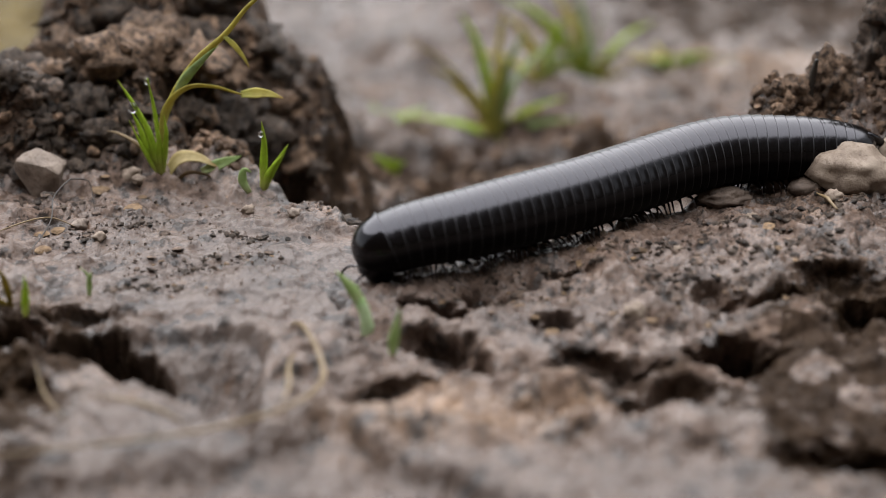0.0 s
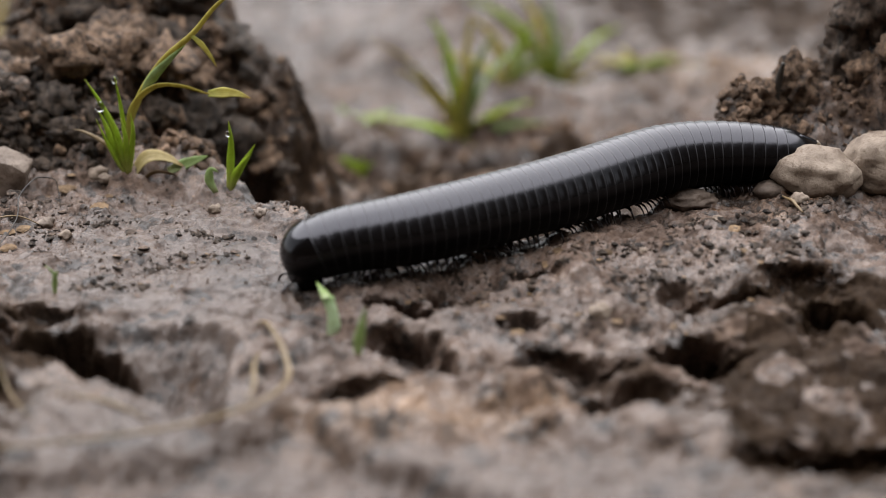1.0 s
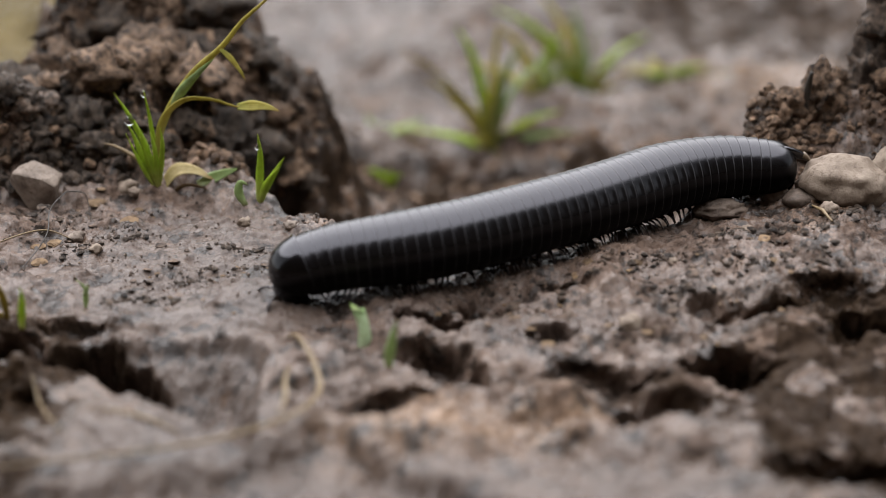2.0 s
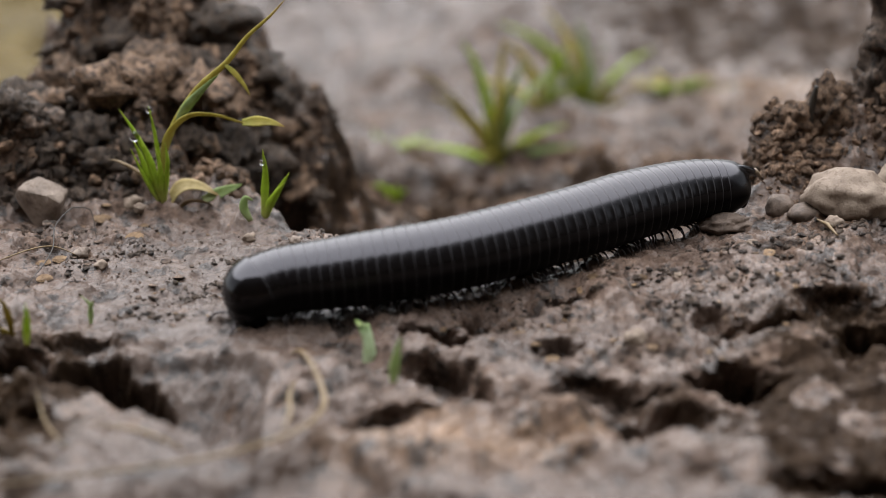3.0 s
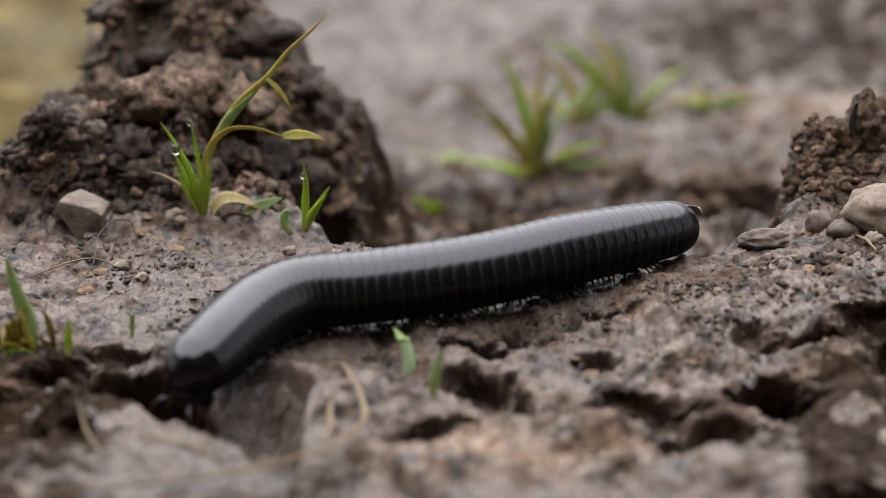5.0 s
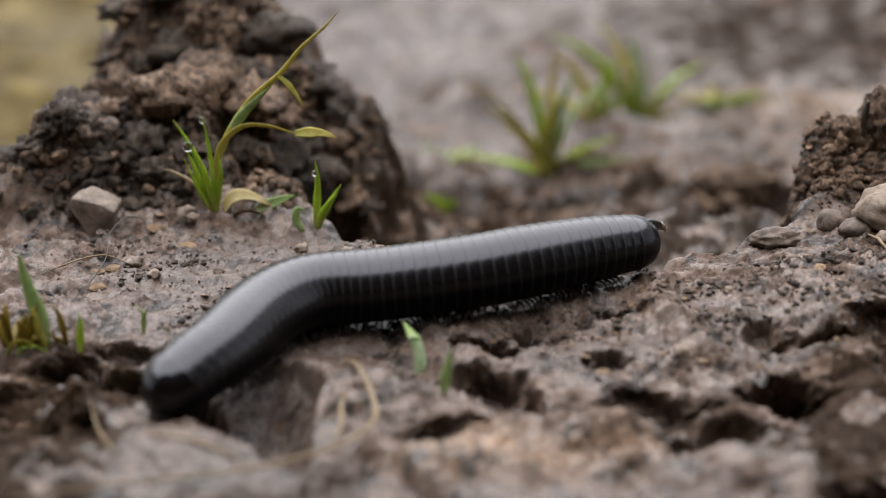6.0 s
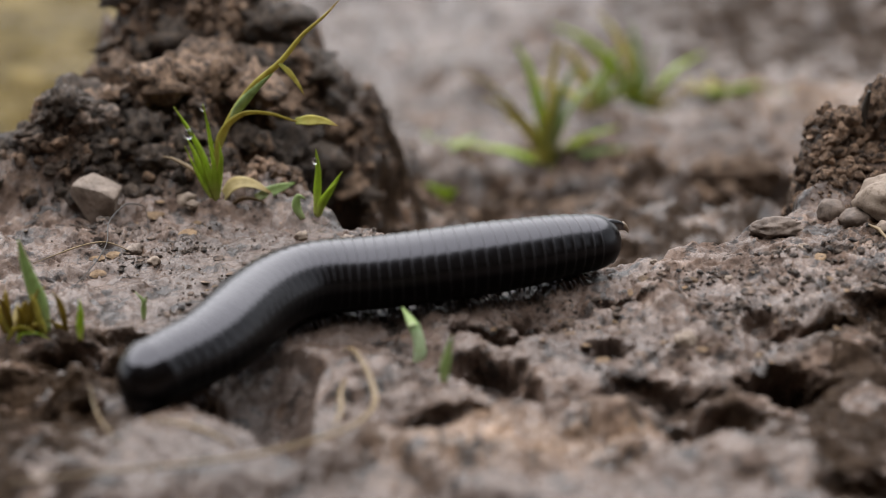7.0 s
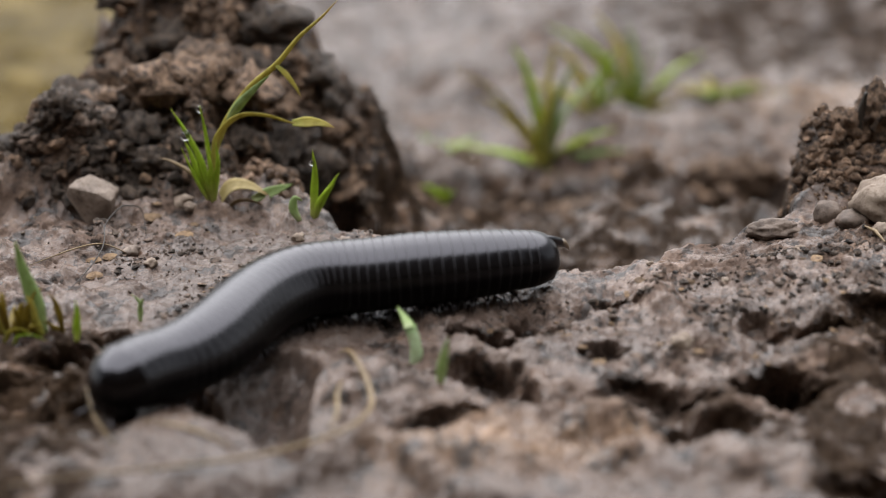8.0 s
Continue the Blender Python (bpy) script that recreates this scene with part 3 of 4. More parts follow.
soil_crumbs("ridge_crumbs", 1700, RIDGE_SPOTS, (0.3, 1.8), CRUMB, "crumbly brown soil grains on the ridge", 5)
soil_crumbs("ditch_crumbs", 260, DITCH_SPOTS, (0.6, 3.4), CRUMB, "brown soil lumps in the ditch", 15)
soil_crumbs("ledge_crumbs", 380, FACE_SPOTS, (0.12, 0.8), CLOD, "small dark soil grains on the ledge", 7)
soil_crumbs("pale_grains", 700, FACE_SPOTS + FLAT_SPOTS, (0.10, 0.5), CRUMB_PALE, "small pale grit on the mud", 9)
soil_crumbs("clay_chips", 90, FLAT_SPOTS + FACE_SPOTS, (0.5, 2.2), CHIP, "flat ochre clay chips on the mud", 19, 0.25)
soil_crumbs("dark_chips", 190, FLAT_SPOTS + FACE_SPOTS, (0.3, 1.9), CLOD, "flat dark peaty chips on the mud", 27, 0.3)
LITTER_SPOTS = [(-43, -5, 9, 2.2), (-50, -10, 6, 1.6), (-58, -20, 6, 2), (-64, 12, 6, 3), (-73, 6, 5, 4), (-40, 6, 6, 1.6), (-80, 20, 8, 5), (-22, 20, 6, 4)]
LEDGE_LITTER = [(25, -17, 6, 2.6), (11, -15, 6, 1.8), (40, -9, 8, 2.6), (58, -2, 8, 4), (63, -14, 8, 4), (8, -24, 5, 2.5), (47, -22, 6, 3), (74, -16, 8, 6), (80, 6, 8, 6), (73, 0, 8, 6)]
soil_crumbs("peat_litter", 520, LITTER_SPOTS, (0.16, 1.0), PEAT, "clusters of wet black crumbs on the smooth mud", 33, 0.7)
soil_crumbs("peat_litter", 820, LEDGE_LITTER, (0.16, 1.1), PEAT, "clusters of wet black crumbs on the ledge", 35, 0.7)
soil_crumbs("flat_crumbs", 380, FLAT_SPOTS, (0.10, 0.45), CLOD, "small dark crumbs on the smooth mud", 11)


def mud_clod(x, y, size, seed, label, lift=0.3, mat=CLOD, turn=0.0, pits=0.35, detail=4):
    ob = thing("mud_clod", rock_mesh(size, seed, 0.45, detail, 0.0, pits), mat, label, "clod", "mud clods")
    ob.matrix_basis = Matrix.Translation((x * MM, y * MM, ground_z(x, y) + lift * size[2] * MM)) @ pose(0, 0, 0, 0, 0, turn)
    return ob


mud_clod(101, 56, (11, 9, 15), 2, "large dark wet mud clod with a torn edge", 0.4, CLOD, 10)
mud_clod(93, 52, (5, 5, 8), 5, "dark jagged mud clod on the ridge", 0.4, CLOD, 40)
mud_clod(82, 44, (6, 5, 7), 8, "crumbly brown mud clod on the ridge", 0.3, CRUMB, 20)
mud_clod(-21, 21, (5.0, 3.2, 1.9), 11, "small crumbly dark clod on the mud's edge", 0.3, PEAT, -30)
mud_clod(-27, 26, (3.6, 2.8, 1.9), 14, "small crumbly dark clod beside the grass", 0.3, PEAT, 15)
mud_clod(-66, 70, (13, 9, 10), 23, "brown crumbly clod on the mound", 0.2, CRUMB, 25)
mud_clod(-84, 74, (11, 8, 9), 26, "brown crumbly clod on the mound", 0.2, CRUMB, -15)
mud_clod(-47, 66, (8, 7, 8), 29, "dark clod on the mound beside the grass", 0.2, PEAT, 40)
mud_clod(48, 120, (8, 6, 6), 35, "round brown mud clod in the ditch", 0.2, CRUMB, 0, 0.2)
mud_clod(20, 140, (10, 6, 6), 38, "brown mud clod in the ditch", 0.2, CRUMB, 30, 0.2)
mud_clod(64, 158, (11, 6, 6), 41, "brown mud clod on the ditch's bank", 0.2, CRUMB, 12, 0.2)


rnd = random.Random(31)
for k in range(26):
    cx, cy = rnd.uniform(-100, -64), rnd.uniform(42, 54)
    big = rnd.uniform(1.8, 4.2)
    mud_clod(cx, cy, (big * rnd.uniform(0.9, 1.4), big, big * rnd.uniform(0.7, 1.0)), 350 + 3 * k, "wet black crumbly clod at the mound's foot", 0.2, PEAT if k % 3 else CLOD, rnd.uniform(0, 180), 0.6, 3)
for k in range(34):
    cx, cy = rnd.uniform(-104, -38), rnd.uniform(52, 100)
    big = rnd.uniform(3.0, 7.5)
    mud_clod(cx, cy, (big * rnd.uniform(0.9, 1.4), big, big * rnd.uniform(0.6, 0.9)), 50 + 3 * k, "crumbly brown mud clod on the mound", 0.15, PEAT if k % 3 == 0 or cy > 84 else CRUMB, rnd.uniform(0, 180), 0.4, 3)
for k in range(22):
    cx, cy = rnd.uniform(-56, -29), rnd.uniform(56, 100)
    big = rnd.uniform(3.0, 7.0)
    mud_clod(cx, cy, (big * rnd.uniform(0.9, 1.3), big, big * rnd.uniform(0.7, 1.0)), 250 + 3 * k, "dark brown mud clod on the mound's slope", 0.1, PEAT if k % 2 else CRUMB, rnd.uniform(0, 180), 0.4, 3)
for k in range(9):
    cx, cy = rnd.uniform(72, 112), rnd.uniform(38, 56)
    big = rnd.uniform(2.2, 5.5)
    mud_clod(cx, cy, (big, big * 0.9, big * rnd.uniform(0.7, 1.1)), 170 + 3 * k, "crumbly brown mud clod on the ridge", 0.2, CRUMB, rnd.uniform(0, 180), 0.4, 3)


# ---- stones ----
def angular_mesh(size, seed):
    """A broken stone with flat faces and worn edges; half sizes in mm."""
    r = random.Random(seed)
    bm = bmesh.new()
    for _ in range(13):
        v = Vector((r.gauss(0, 1), r.gauss(0, 1), r.gauss(0, 1))).normalized() * r.uniform(0.9, 1.1)
        bm.verts.new(v)
    out = bmesh.ops.convex_hull(bm, input=bm.verts)
    bmesh.ops.delete(bm, geom=[g for g in out["geom_interior"] + out["geom_unused"] if isinstance(g, bmesh.types.BMVert)], context="VERTS")
    bmesh.ops.bevel(bm, geom=bm.edges[:], offset=0.07, segments=2, profile=0.6, affect="EDGES")
    bmesh.ops.triangulate(bm, faces=bm.faces)
    bmesh.ops.subdivide_edges(bm, edges=bm.edges[:], cuts=3, use_grid_fill=True)
    for v in bm.verts:
        p = v.co.copy()
        k = 1 + 0.035 * noise.fractal(p * 4 + Vector((seed, 0, 0)), 0.7, 2.0, 4)
        v.co = Vector((p.x * size[0], p.y * size[1], p.z * size[2])) * k * MM
    return bm


def stone(x, y, size, seed, mat, label, lift=0.35, turn=0.0, tilt=0.0, rough=0.22, flat=0.0, detail=4, name="stone", z=None):
    ob = thing(name, angular_mesh(size, seed) if flat > 0.4 else rock_mesh(size, seed, rough, detail, flat), mat, label, name, name + "s")
    ob.matrix_basis = Matrix.Translation((x * MM, y * MM, (ground_z(x, y) if z is None else z * MM) + lift * size[2] * MM)) @ pose(0, 0, 0, tilt, 0, turn)
    return ob


stone(82.5, 17, (9.5, 7, 5.5), 3, STONE_PALE, "pale tan rounded stone on the ledge", 0.5, -8, 0, 0.2)
stone(101, 24, (12, 8, 7), 6, STONE_PALE, "pale tan rounded stone lying against another", 0.5, 12, 0, 0.2)
stone(-84.5, 31, (6.4, 4.5, 6.6), 9, STONE_GREY, "angular grey-brown stone at the mound's foot", 0.6, 20, -14, 0.2, 0.55)
stone(57, 13.5, (5.2, 3.2, 2.0), 12, STONE_MUDDY, "flat grey-brown stone half sunk in the mud", 0.35, 8, 0, 0.3)
stone(69, 19.5, (3.0, 2.6, 2.6), 15, STONE_MUDDY, "small round grey-brown pebble", 0.4, 0, 0, 0.2, 0, 3, "pebble")
stone(74, 15, (4.2, 3.2, 2.4), 18, STONE_MUDDY, "small grey pebble sunk in the mud", 0.3, 30, 0, 0.25, 0, 3, "pebble")
for k, (px, py, s, m, label) in enumerate((
        (-40, 20, 1.7, STONE_PALE, "small tan rounded pebble on the mud"), (-30.5, 14.5, 1.6, STONE_GREY, "small dark tan pebble on the mud"),
        (35.5, -38, 2.6, STONE_PALE, "small pale pebble set in the mud"), (31.5, -1.5, 0.9, STONE_PALE, "tiny whitish pebble lying on the mud"),
        (-66, 36, 2.6, STONE_PALE, "small tan pebble at the grass's foot"), (-64, 33, 1.6, STONE_PALE, "tiny tan pebble lying on the mud"),
        (-74, 14, 1.8, STONE_GREY, "small dark pebble on the mud"), (-69, 5, 1.6, STONE_PALE, "small ochre pebble lying on the mud"),
        (46, -10, 1.2, STONE_PALE, "tiny pale pebble lying on the mud"), (62, 4, 1.5, STONE_PALE, "tiny tan pebble lying on the mud"), (78, 6, 2.0, STONE_PALE, "small tan pebble lying on the mud"))):
    stone(px, py, (s, s * 0.85, s * 0.7), 21 + 3 * k, m, label, 0.35, 37 * k, 0, 0.3, 0.2, 3, "pebble")


# ---- grass ----
def droplet(x, y, z, r, parent):
    bm = bmesh.new()
    bmesh.ops.create_uvsphere(bm, u_segments=16, v_segments=10, radius=r * MM)
    for v in bm.verts:
        v.co.z *= 1.12
        v.co += Vector((x, y, z)) * MM
    return part("droplet", bm, WATER, parent, "clear water droplet")


def tuft(name, x, y, label, blades, drops=()):
    """Blades are (mat, width, turn of its flat side, points in mm from the foot...)."""
    z = ground_z(x, y) / MM - 0.6
    ob = empty(name, (x * MM, y * MM, z * MM), label, "grass")
    for mat, width, flat, *points in blades:
        bm = blade_mesh(points, width, 0.00013, 0.6, flat if isinstance(flat, tuple) else (math.cos(radians(flat)), math.sin(radians(flat)), 0))
        part("blade", bm, mat, ob)
    for d in drops:
        droplet(*d, ob)
    return ob


tuft("grass_tuft", -59.6, 33, "bright green young grass tuft with a long yellowing blade and dewdrops", [
    (GREEN, 1.5, 10, (0, 0, 0), (-1.6, 0.4, 8), (-4.6, 0.5, 15), (-8.0, 0.3, 21)),
    (GREEN, 1.2, -20, (0.3, 0, 0), (-0.2, 0.6, 9), (-1.0, 0.8, 16), (-1.9, 0.6, 21.5)),
    (GREEN, 1.5, 30, (0.2, 0.3, 0), (-2.2, -0.4, 6), (-3.8, -0.6, 11), (-5.4, -0.4, 14.5)),
    (GREEN, 1.3, 0, (0.6, 0, 0), (1.2, -0.6, 5), (1.8, -1.0, 10), (1.4, -1.0, 14)),
    (GREEN, 1.2, -35, (0, 0, 0), (-1.4, -0.8, 5), (-2.4, -1.4, 9.5), (-2.8, -1.6, 12)),
    (GREEN, 1.4, 15, (0.3, -0.3, 0), (0.2, -0.9, 5), (0.2, -1.2, 9), (-0.6, -1.2, 13)),
    (GREEN, 1.1, 40, (-0.2, 0, 0), (-2.0, -0.8, 4), (-3.8, -1.2, 8), (-5.8, -1.2, 12.8)),
    (YELLOW, 1.5, -10, (0.5, 0.2, 0), (0.6, -0.2, 4), (1.6, -0.4, 8), (2.0, -0.4, 11)),
    (YELLOW, 1.7, 20, (0.2, 0.5, 0), (0.6, 1.2, 9), (3.4, 2, 17), (8.5, 2.5, 24.5), (14.5, 3, 30), (19, 3.5, 35.5), (24, 4, 40), (27.5, 4, 44)),
    (FADED, 2.3, 15, (3.6, 2, 17), (6.0, 2.1, 20.6), (9.4, 2.4, 24.4), (13.0, 2.7, 27.8)),
    (YELLOW, 1.2, 10, (14.2, 3, 29.6), (16.0, 2.8, 28.0), (18.0, 2.6, 25.4), (19.4, 2.5, 22.8)),
    (YELLOW, 2.0, (0.5, 0.4, 0.8), (0.4, 0.2, 0), (0.9, 0.4, 9), (2.2, 0.6, 15), (6.5, 0.8, 19), (12, 0.5, 19.3), (17, 0.2, 18), (21, 0, 17.4)),
    (YELLOW, 2.3, (0, 0.5, 0.85), (17.6, 0.2, 17.9), (20.5, 0, 18.2), (23.5, -0.2, 18.1), (26.5, -0.4, 17.2)),
    (STRAW, 0.9, 0, (-0.5, 0, 0.5), (-4.0, 1.5, 5.8), (-8.5, 3, 8.2), (-11.5, 3.6, 8.8))],
    [(-5.0, -0.4, 15.2, 1.05), (-1.75, 0.2, 20.8, 0.7)])
tuft("dead_leaf_clump", -52.5, 34.5, "curled yellow dead grass leaf lying on the mud", [
    (DEAD, 3.4, (0, 0.6, 0.8), (-6, 0, 1.2), (-3, 0.4, 5.2), (1, 0.4, 5.4), (5.2, 0, 3.4)),
    (FADED, 2.4, (0, 0.4, 0.9), (1.5, 0, 2.6), (4.5, 0.4, 3.8), (7.6, 0.6, 5.0), (10.0, 0.8, 5.8)),
    (STRAW, 2.4, 40, (-4, -1, 0.4), (-1, -1.4, 2.6), (2.5, -1.6, 2.4), (5, -1.6, 0.8))])
tuft("small_grass_tuft", -37.8, 28.5, "small bright green grass sprout with a dewdrop", [
    (GREEN, 1.7, 0, (0, 0, 0), (0.4, 0.2, 6), (0.6, 0.2, 11), (0.2, 0, 15.6)),
    (GREEN, 1.8, 20, (0.4, 0, 0), (2.0, 0.2, 4), (4.0, 0.4, 7.4), (5.6, 0.6, 10.2)),
    (GREEN, 1.6, -10, (0.2, 0, 0), (1.2, -0.4, 3.5), (2.8, -0.8, 6.2), (4.6, -1, 8.6)),
    (FADED, 1.9, 0, (-2.6, -1.0, 0), (-4.0, -0.8, 2.6), (-3.6, -0.8, 5.0), (-2.0, -0.9, 4.6))],
    [(0.1, -0.3, 12.8, 0.6)])
tuft("small_grass_tuft", -77.5, -36, "single short green grass blade with a dewdrop", [
    (GREEN, 1.5, 5, (0, 0, 0), (0.1, 0.1, 3), (0.3, 0.1, 6), (0.2, 0, 8.6))], [(-0.5, 0, 8.0, 0.5)])
tuft("seedling", -67.5, -22.5, "tiny pale green seedling in the mud", [
    (FADED, 1.1, 0, (0, 0, 0), (0.1, 0, 2.4), (0, 0, 4.4), (-1.6, 0, 6.2)),
    (FADED, 0.9, 30, (0, 0, 3), (0.5, 0, 4.2), (0.6, 0, 5.2))])
front_blade = tuft("grass_sprout", -14.2, -38.8, "bent pale green grass blade before the millipede", [])
tagged(part("blade", blade_mesh([(0, 0, 0), (0.3, -0.1, 2.4), (-0.2, 0.3, 5.0), (-1.3, 0.9, 7.6)], 2.5, 0.00013, 0.75, (1, 0.1, 0), 6, 0.86), PALE, front_blade))
bent_tip = part("blade_tip", blade_mesh([(0.1, -0.1, -0.3), (-0.9, 0.3, 1.4), (-2.4, 0.7, 3.2), (-4.3, 1.1, 5.2)], 2.2, 0.00012, 1.0, (1, 0.1, 0)), FADED, front_blade)
bent_tip.location = (-0.0013, 0.0009, 0.0076)
tuft("grass_sprout", -9.0, -54.0, "short green grass blade growing from the mud", [
    (FADED, 2.0, 10, (0, 0, 0), (0.2, 0, 3.2), (0.8, 0.2, 6.6), (1.4, 0.4, 9.6))])
moss = random.Random(8)
tuft("moss_plant", -86, -33, "olive and yellow mossy plant with a green blade", [
    (FADED, 3.2, 5, (1.5, 1, 0), (0.4, 1, 6), (-1.6, 1, 13), (-2.8, 1, 19)),
    (YELLOW, 1.5, 40, (-5, -3, 0), (-3.4, -3.4, 2.6), (-1.2, -3.6, 2.8), (1.0, -3.6, 1.4)),
    (GREEN, 1.3, 40, (-3, -4, 0), (-2.0, -4.4, 1.8), (0.5, -4.6, 2.2), (3.0, -4.6, 1.2))] + [
    ((MOSSY, MOSSY, YELLOW, MOSSY)[k % 4], moss.uniform(1.1, 2.1), moss.uniform(-40, 40), (fx, 0, 0), (fx + dx * 0.3, dy * 0.4, h * 0.5), (fx + dx * 0.6, dy * 0.7, h * 0.85), (fx + dx, dy, h))
    for k, (fx, dx, dy, h) in enumerate([(moss.uniform(-6, 6), moss.gauss(0, 3.6), moss.gauss(0, 2.0), moss.uniform(2, 9)) for _ in range(20)])])

# the blurred clump beyond the ditch
rnd = random.Random(12)


def far_tuft(x, y, label, leans, more=12, high=22, spread=9, tall=0.8):
    tuft("far_grass_tuft", x, y, label, [
        ((YELLOW, GREEN, FADED, YELLOW)[k % 4], w, 12 * k, (dx * 0.06, dy * 0.2, 0), (dx * 0.25, dy * 0.2, h * 0.45 * tall), (dx * 0.62, dy * 0.6, h * 0.8 * tall), (dx * 1.05, dy, h * tall))
        for k, (dx, dy, h, w) in enumerate(list(leans) + [(rnd.gauss(0, spread), rnd.gauss(0, 4), rnd.uniform(5, high), rnd.uniform(1.8, 3.2)) for _ in range(more)])])


far_tuft(42, 220, "green grass tuft on the far bank", [(-16, 2, 23, 3.4), (-26, 0, 35, 3.0), (-4, 4, 34, 3.0), (9, 1, 15, 3.8), (-14, 2, 40, 3.0), (13, -1, 17, 3.4), (4, 3, 28, 3.0), (-7, 5, 30, 2.8), (-18, 3, 29, 3.0), (17, 2, 24, 3.0), (-21, 2, 18, 3.2)], 6, 22)
far_tuft(14, 168, "green and olive grass tuft on the ditch's edge", [(-17, 1, 24, 3.0), (-9, 2, 42, 3.0), (8, 1, 37, 3.0), (5, 3, 31, 3.2), (-12, 0, 18, 3.4), (-22, -1, 8, 3.4), (8, 0, 7, 3.0), (-3, -2, 22, 3.6), (4, -5, -1, 3.2), (-30, 2, 8, 3.0), (14, 2, 31, 2.8), (-24, 2, 34, 2.6), (2, 1, 44, 2.6)], 8, 20)
far_tuft(28, 200, "straggling green grass tuft between two larger ones", [(-12, 0, 26, 2.8), (6, 1, 24, 3.0), (14, 0, 14, 3.0), (-20, 1, 12, 3.0)], 5, 16)
far_tuft(-16, 192, "low green grass tuft on the far mud", [(-10, 0, 7, 3.0), (8, -2, 7, 3.0), (-4, 3, 12, 2.8), (11, 1, 9, 2.8), (16, 0, 5, 3.0)], 10, 11)
far_tuft(64, 214, "low pale green grass leaf on the far mud", [(-13, 0, 4, 3.2), (12, 1, 6, 3.2), (20, 0, 4.0, 2.6), (-3, 0, 8, 2.4)], 6, 8)
tuft("ditch_sprout", -13, 140, "small green sprout in the ditch", [
    (GREEN, 2.4, 0, (0, 0, 0), (-1.0, 0, 3), (-3.4, 0, 5.2), (-5.6, 0, 5.6)), (GREEN, 2.4, 20, (0, 0, 0), (1.4, 0, 3), (3.6, 0, 4.6)), (GREEN, 2.2, 20, (0, 0, 0), (0.4, 0, 3.4), (0.6, 0, 6.0))])


# ---- dry stems and rootlets ----
def strand(name, points, width, mat, label, category, lift=0.4, thick=0.6):
    """A stem lying on the ground along plan points (x, y, height above ground), in mm."""
    line = smooth_line([(x, y, 0) for x, y, h in points], 8)
    hs = np.interp(np.linspace(0, 1, len(line)), np.linspace(0, 1, len(points)), [p[2] for p in points])
    z = lay(line[:, 0], line[:, 1])[0]
    for _ in range(4):
        z[1:-1] = np.maximum(z[1:-1], np.maximum(z[:-2], z[2:]))
    for _ in range(40):
        z[1:-1] = 0.25 * z[:-2] + 0.5 * z[1:-1] + 0.25 * z[2:]
    line[:, 2] = z + hs + lift * width
    n = len(line)
    w = [0.5 * width * MM * (0.45 + 0.55 * math.sin(math.pi * min(max(i / (n - 1), 0.06), 0.94))) for i in range(n)]
    bm = bmesh.new()
    tube_into(bm, line * MM, w, [k * thick for k in w], 8)
    return thing(name, bm, mat, label, category)


strand("dry_stem", [(-28, -40, 1.6), (-25, -48, 1.2), (-21.6, -60, 1.2), (-21.0, -69, 1.2), (-24.5, -78, 1.2), (-33, -84, 1.0), (-46, -89, 0.8), (-62, -93, 0.6), (-80, -96, 0.0)], 1.35, STRAW, "long curved dry tan grass stem pressed in the mud", "stem")
strand("dry_stem", [(-26.5, -56, 1.2), (-27.0, -64, 1.0), (-26.6, -71, 1.0), (-27.4, -77, 0.6)], 1.1, STRAW, "short dry tan stem beside a longer one", "stem")
strand("dry_stem", [(-72, -60, 0.4), (-69, -70, 0.4), (-64, -80, 0.0)], 0.45, STRAW, "thin dry stem at the hollow's lip", "stem")
strand("dry_stem", [(-60, -74, 0.2), (-52, -77, 0.2), (-44, -80, 0.0)], 0.65, STRAW, "faded yellow grass stem on the hollow's lip", "stem")
strand("rootlet", [(-83.5, -10, 0.2), (-81, -2, 1.2), (-79, 8, 2.0), (-79.5, 16, 2.8), (-77, 23, 4.5), (-73.5, 25, 4.0), (-72, 21, 0.5)], 0.3, ROOT, "thin dark looping rootlet on the mud", "root", 0.2, 1.0)
strand("rootlet", [(-93, 2, 0.2), (-86, 8, 0.6), (-80, 12, 0.8), (-74, 13, 0.2)], 0.35, STRAW, "thin tan rootlet on the mud", "root", 0.2, 1.0)
strand("rootlet", [(75, 8, 0.2), (76.5, 4, 1.2), (78, 0, 0.2)], 0.7, STRAW, "short tan rootlet among pebbles", "root", 0.2, 1.0)
strand("twig", [(77.5, 40, 0.0), (77.8, 41, 5), (78.6, 41, 9.5)], 1.6, ROOT, "dark splinter standing on the ridge", "twig", 0.2, 1.0)


# ---- the millipede ----
RINGS = 46
HEAD_S = [(0, 125.8), (0.5, 129.3), (1.0, 133.1), (1.5, 137.0), (3.0, 151.2), (3.5, 157.6), (4.0, 167.0), (4.5, 176.0), (6.0, 191.8), (6.5, 194.4), (7.0, 196.9), (8.0, 202.3)]
TAIL_S = [(0, 13.2), (0.5, 16.4), (1.0, 20.2), (1.5, 24.3), (3.0, 40.0), (3.5, 44.8), (4.0, 50.0), (4.5, 55.6), (6.0, 75.0), (6.5, 79.8), (7.0, 84.6), (8.0, 98.1)]


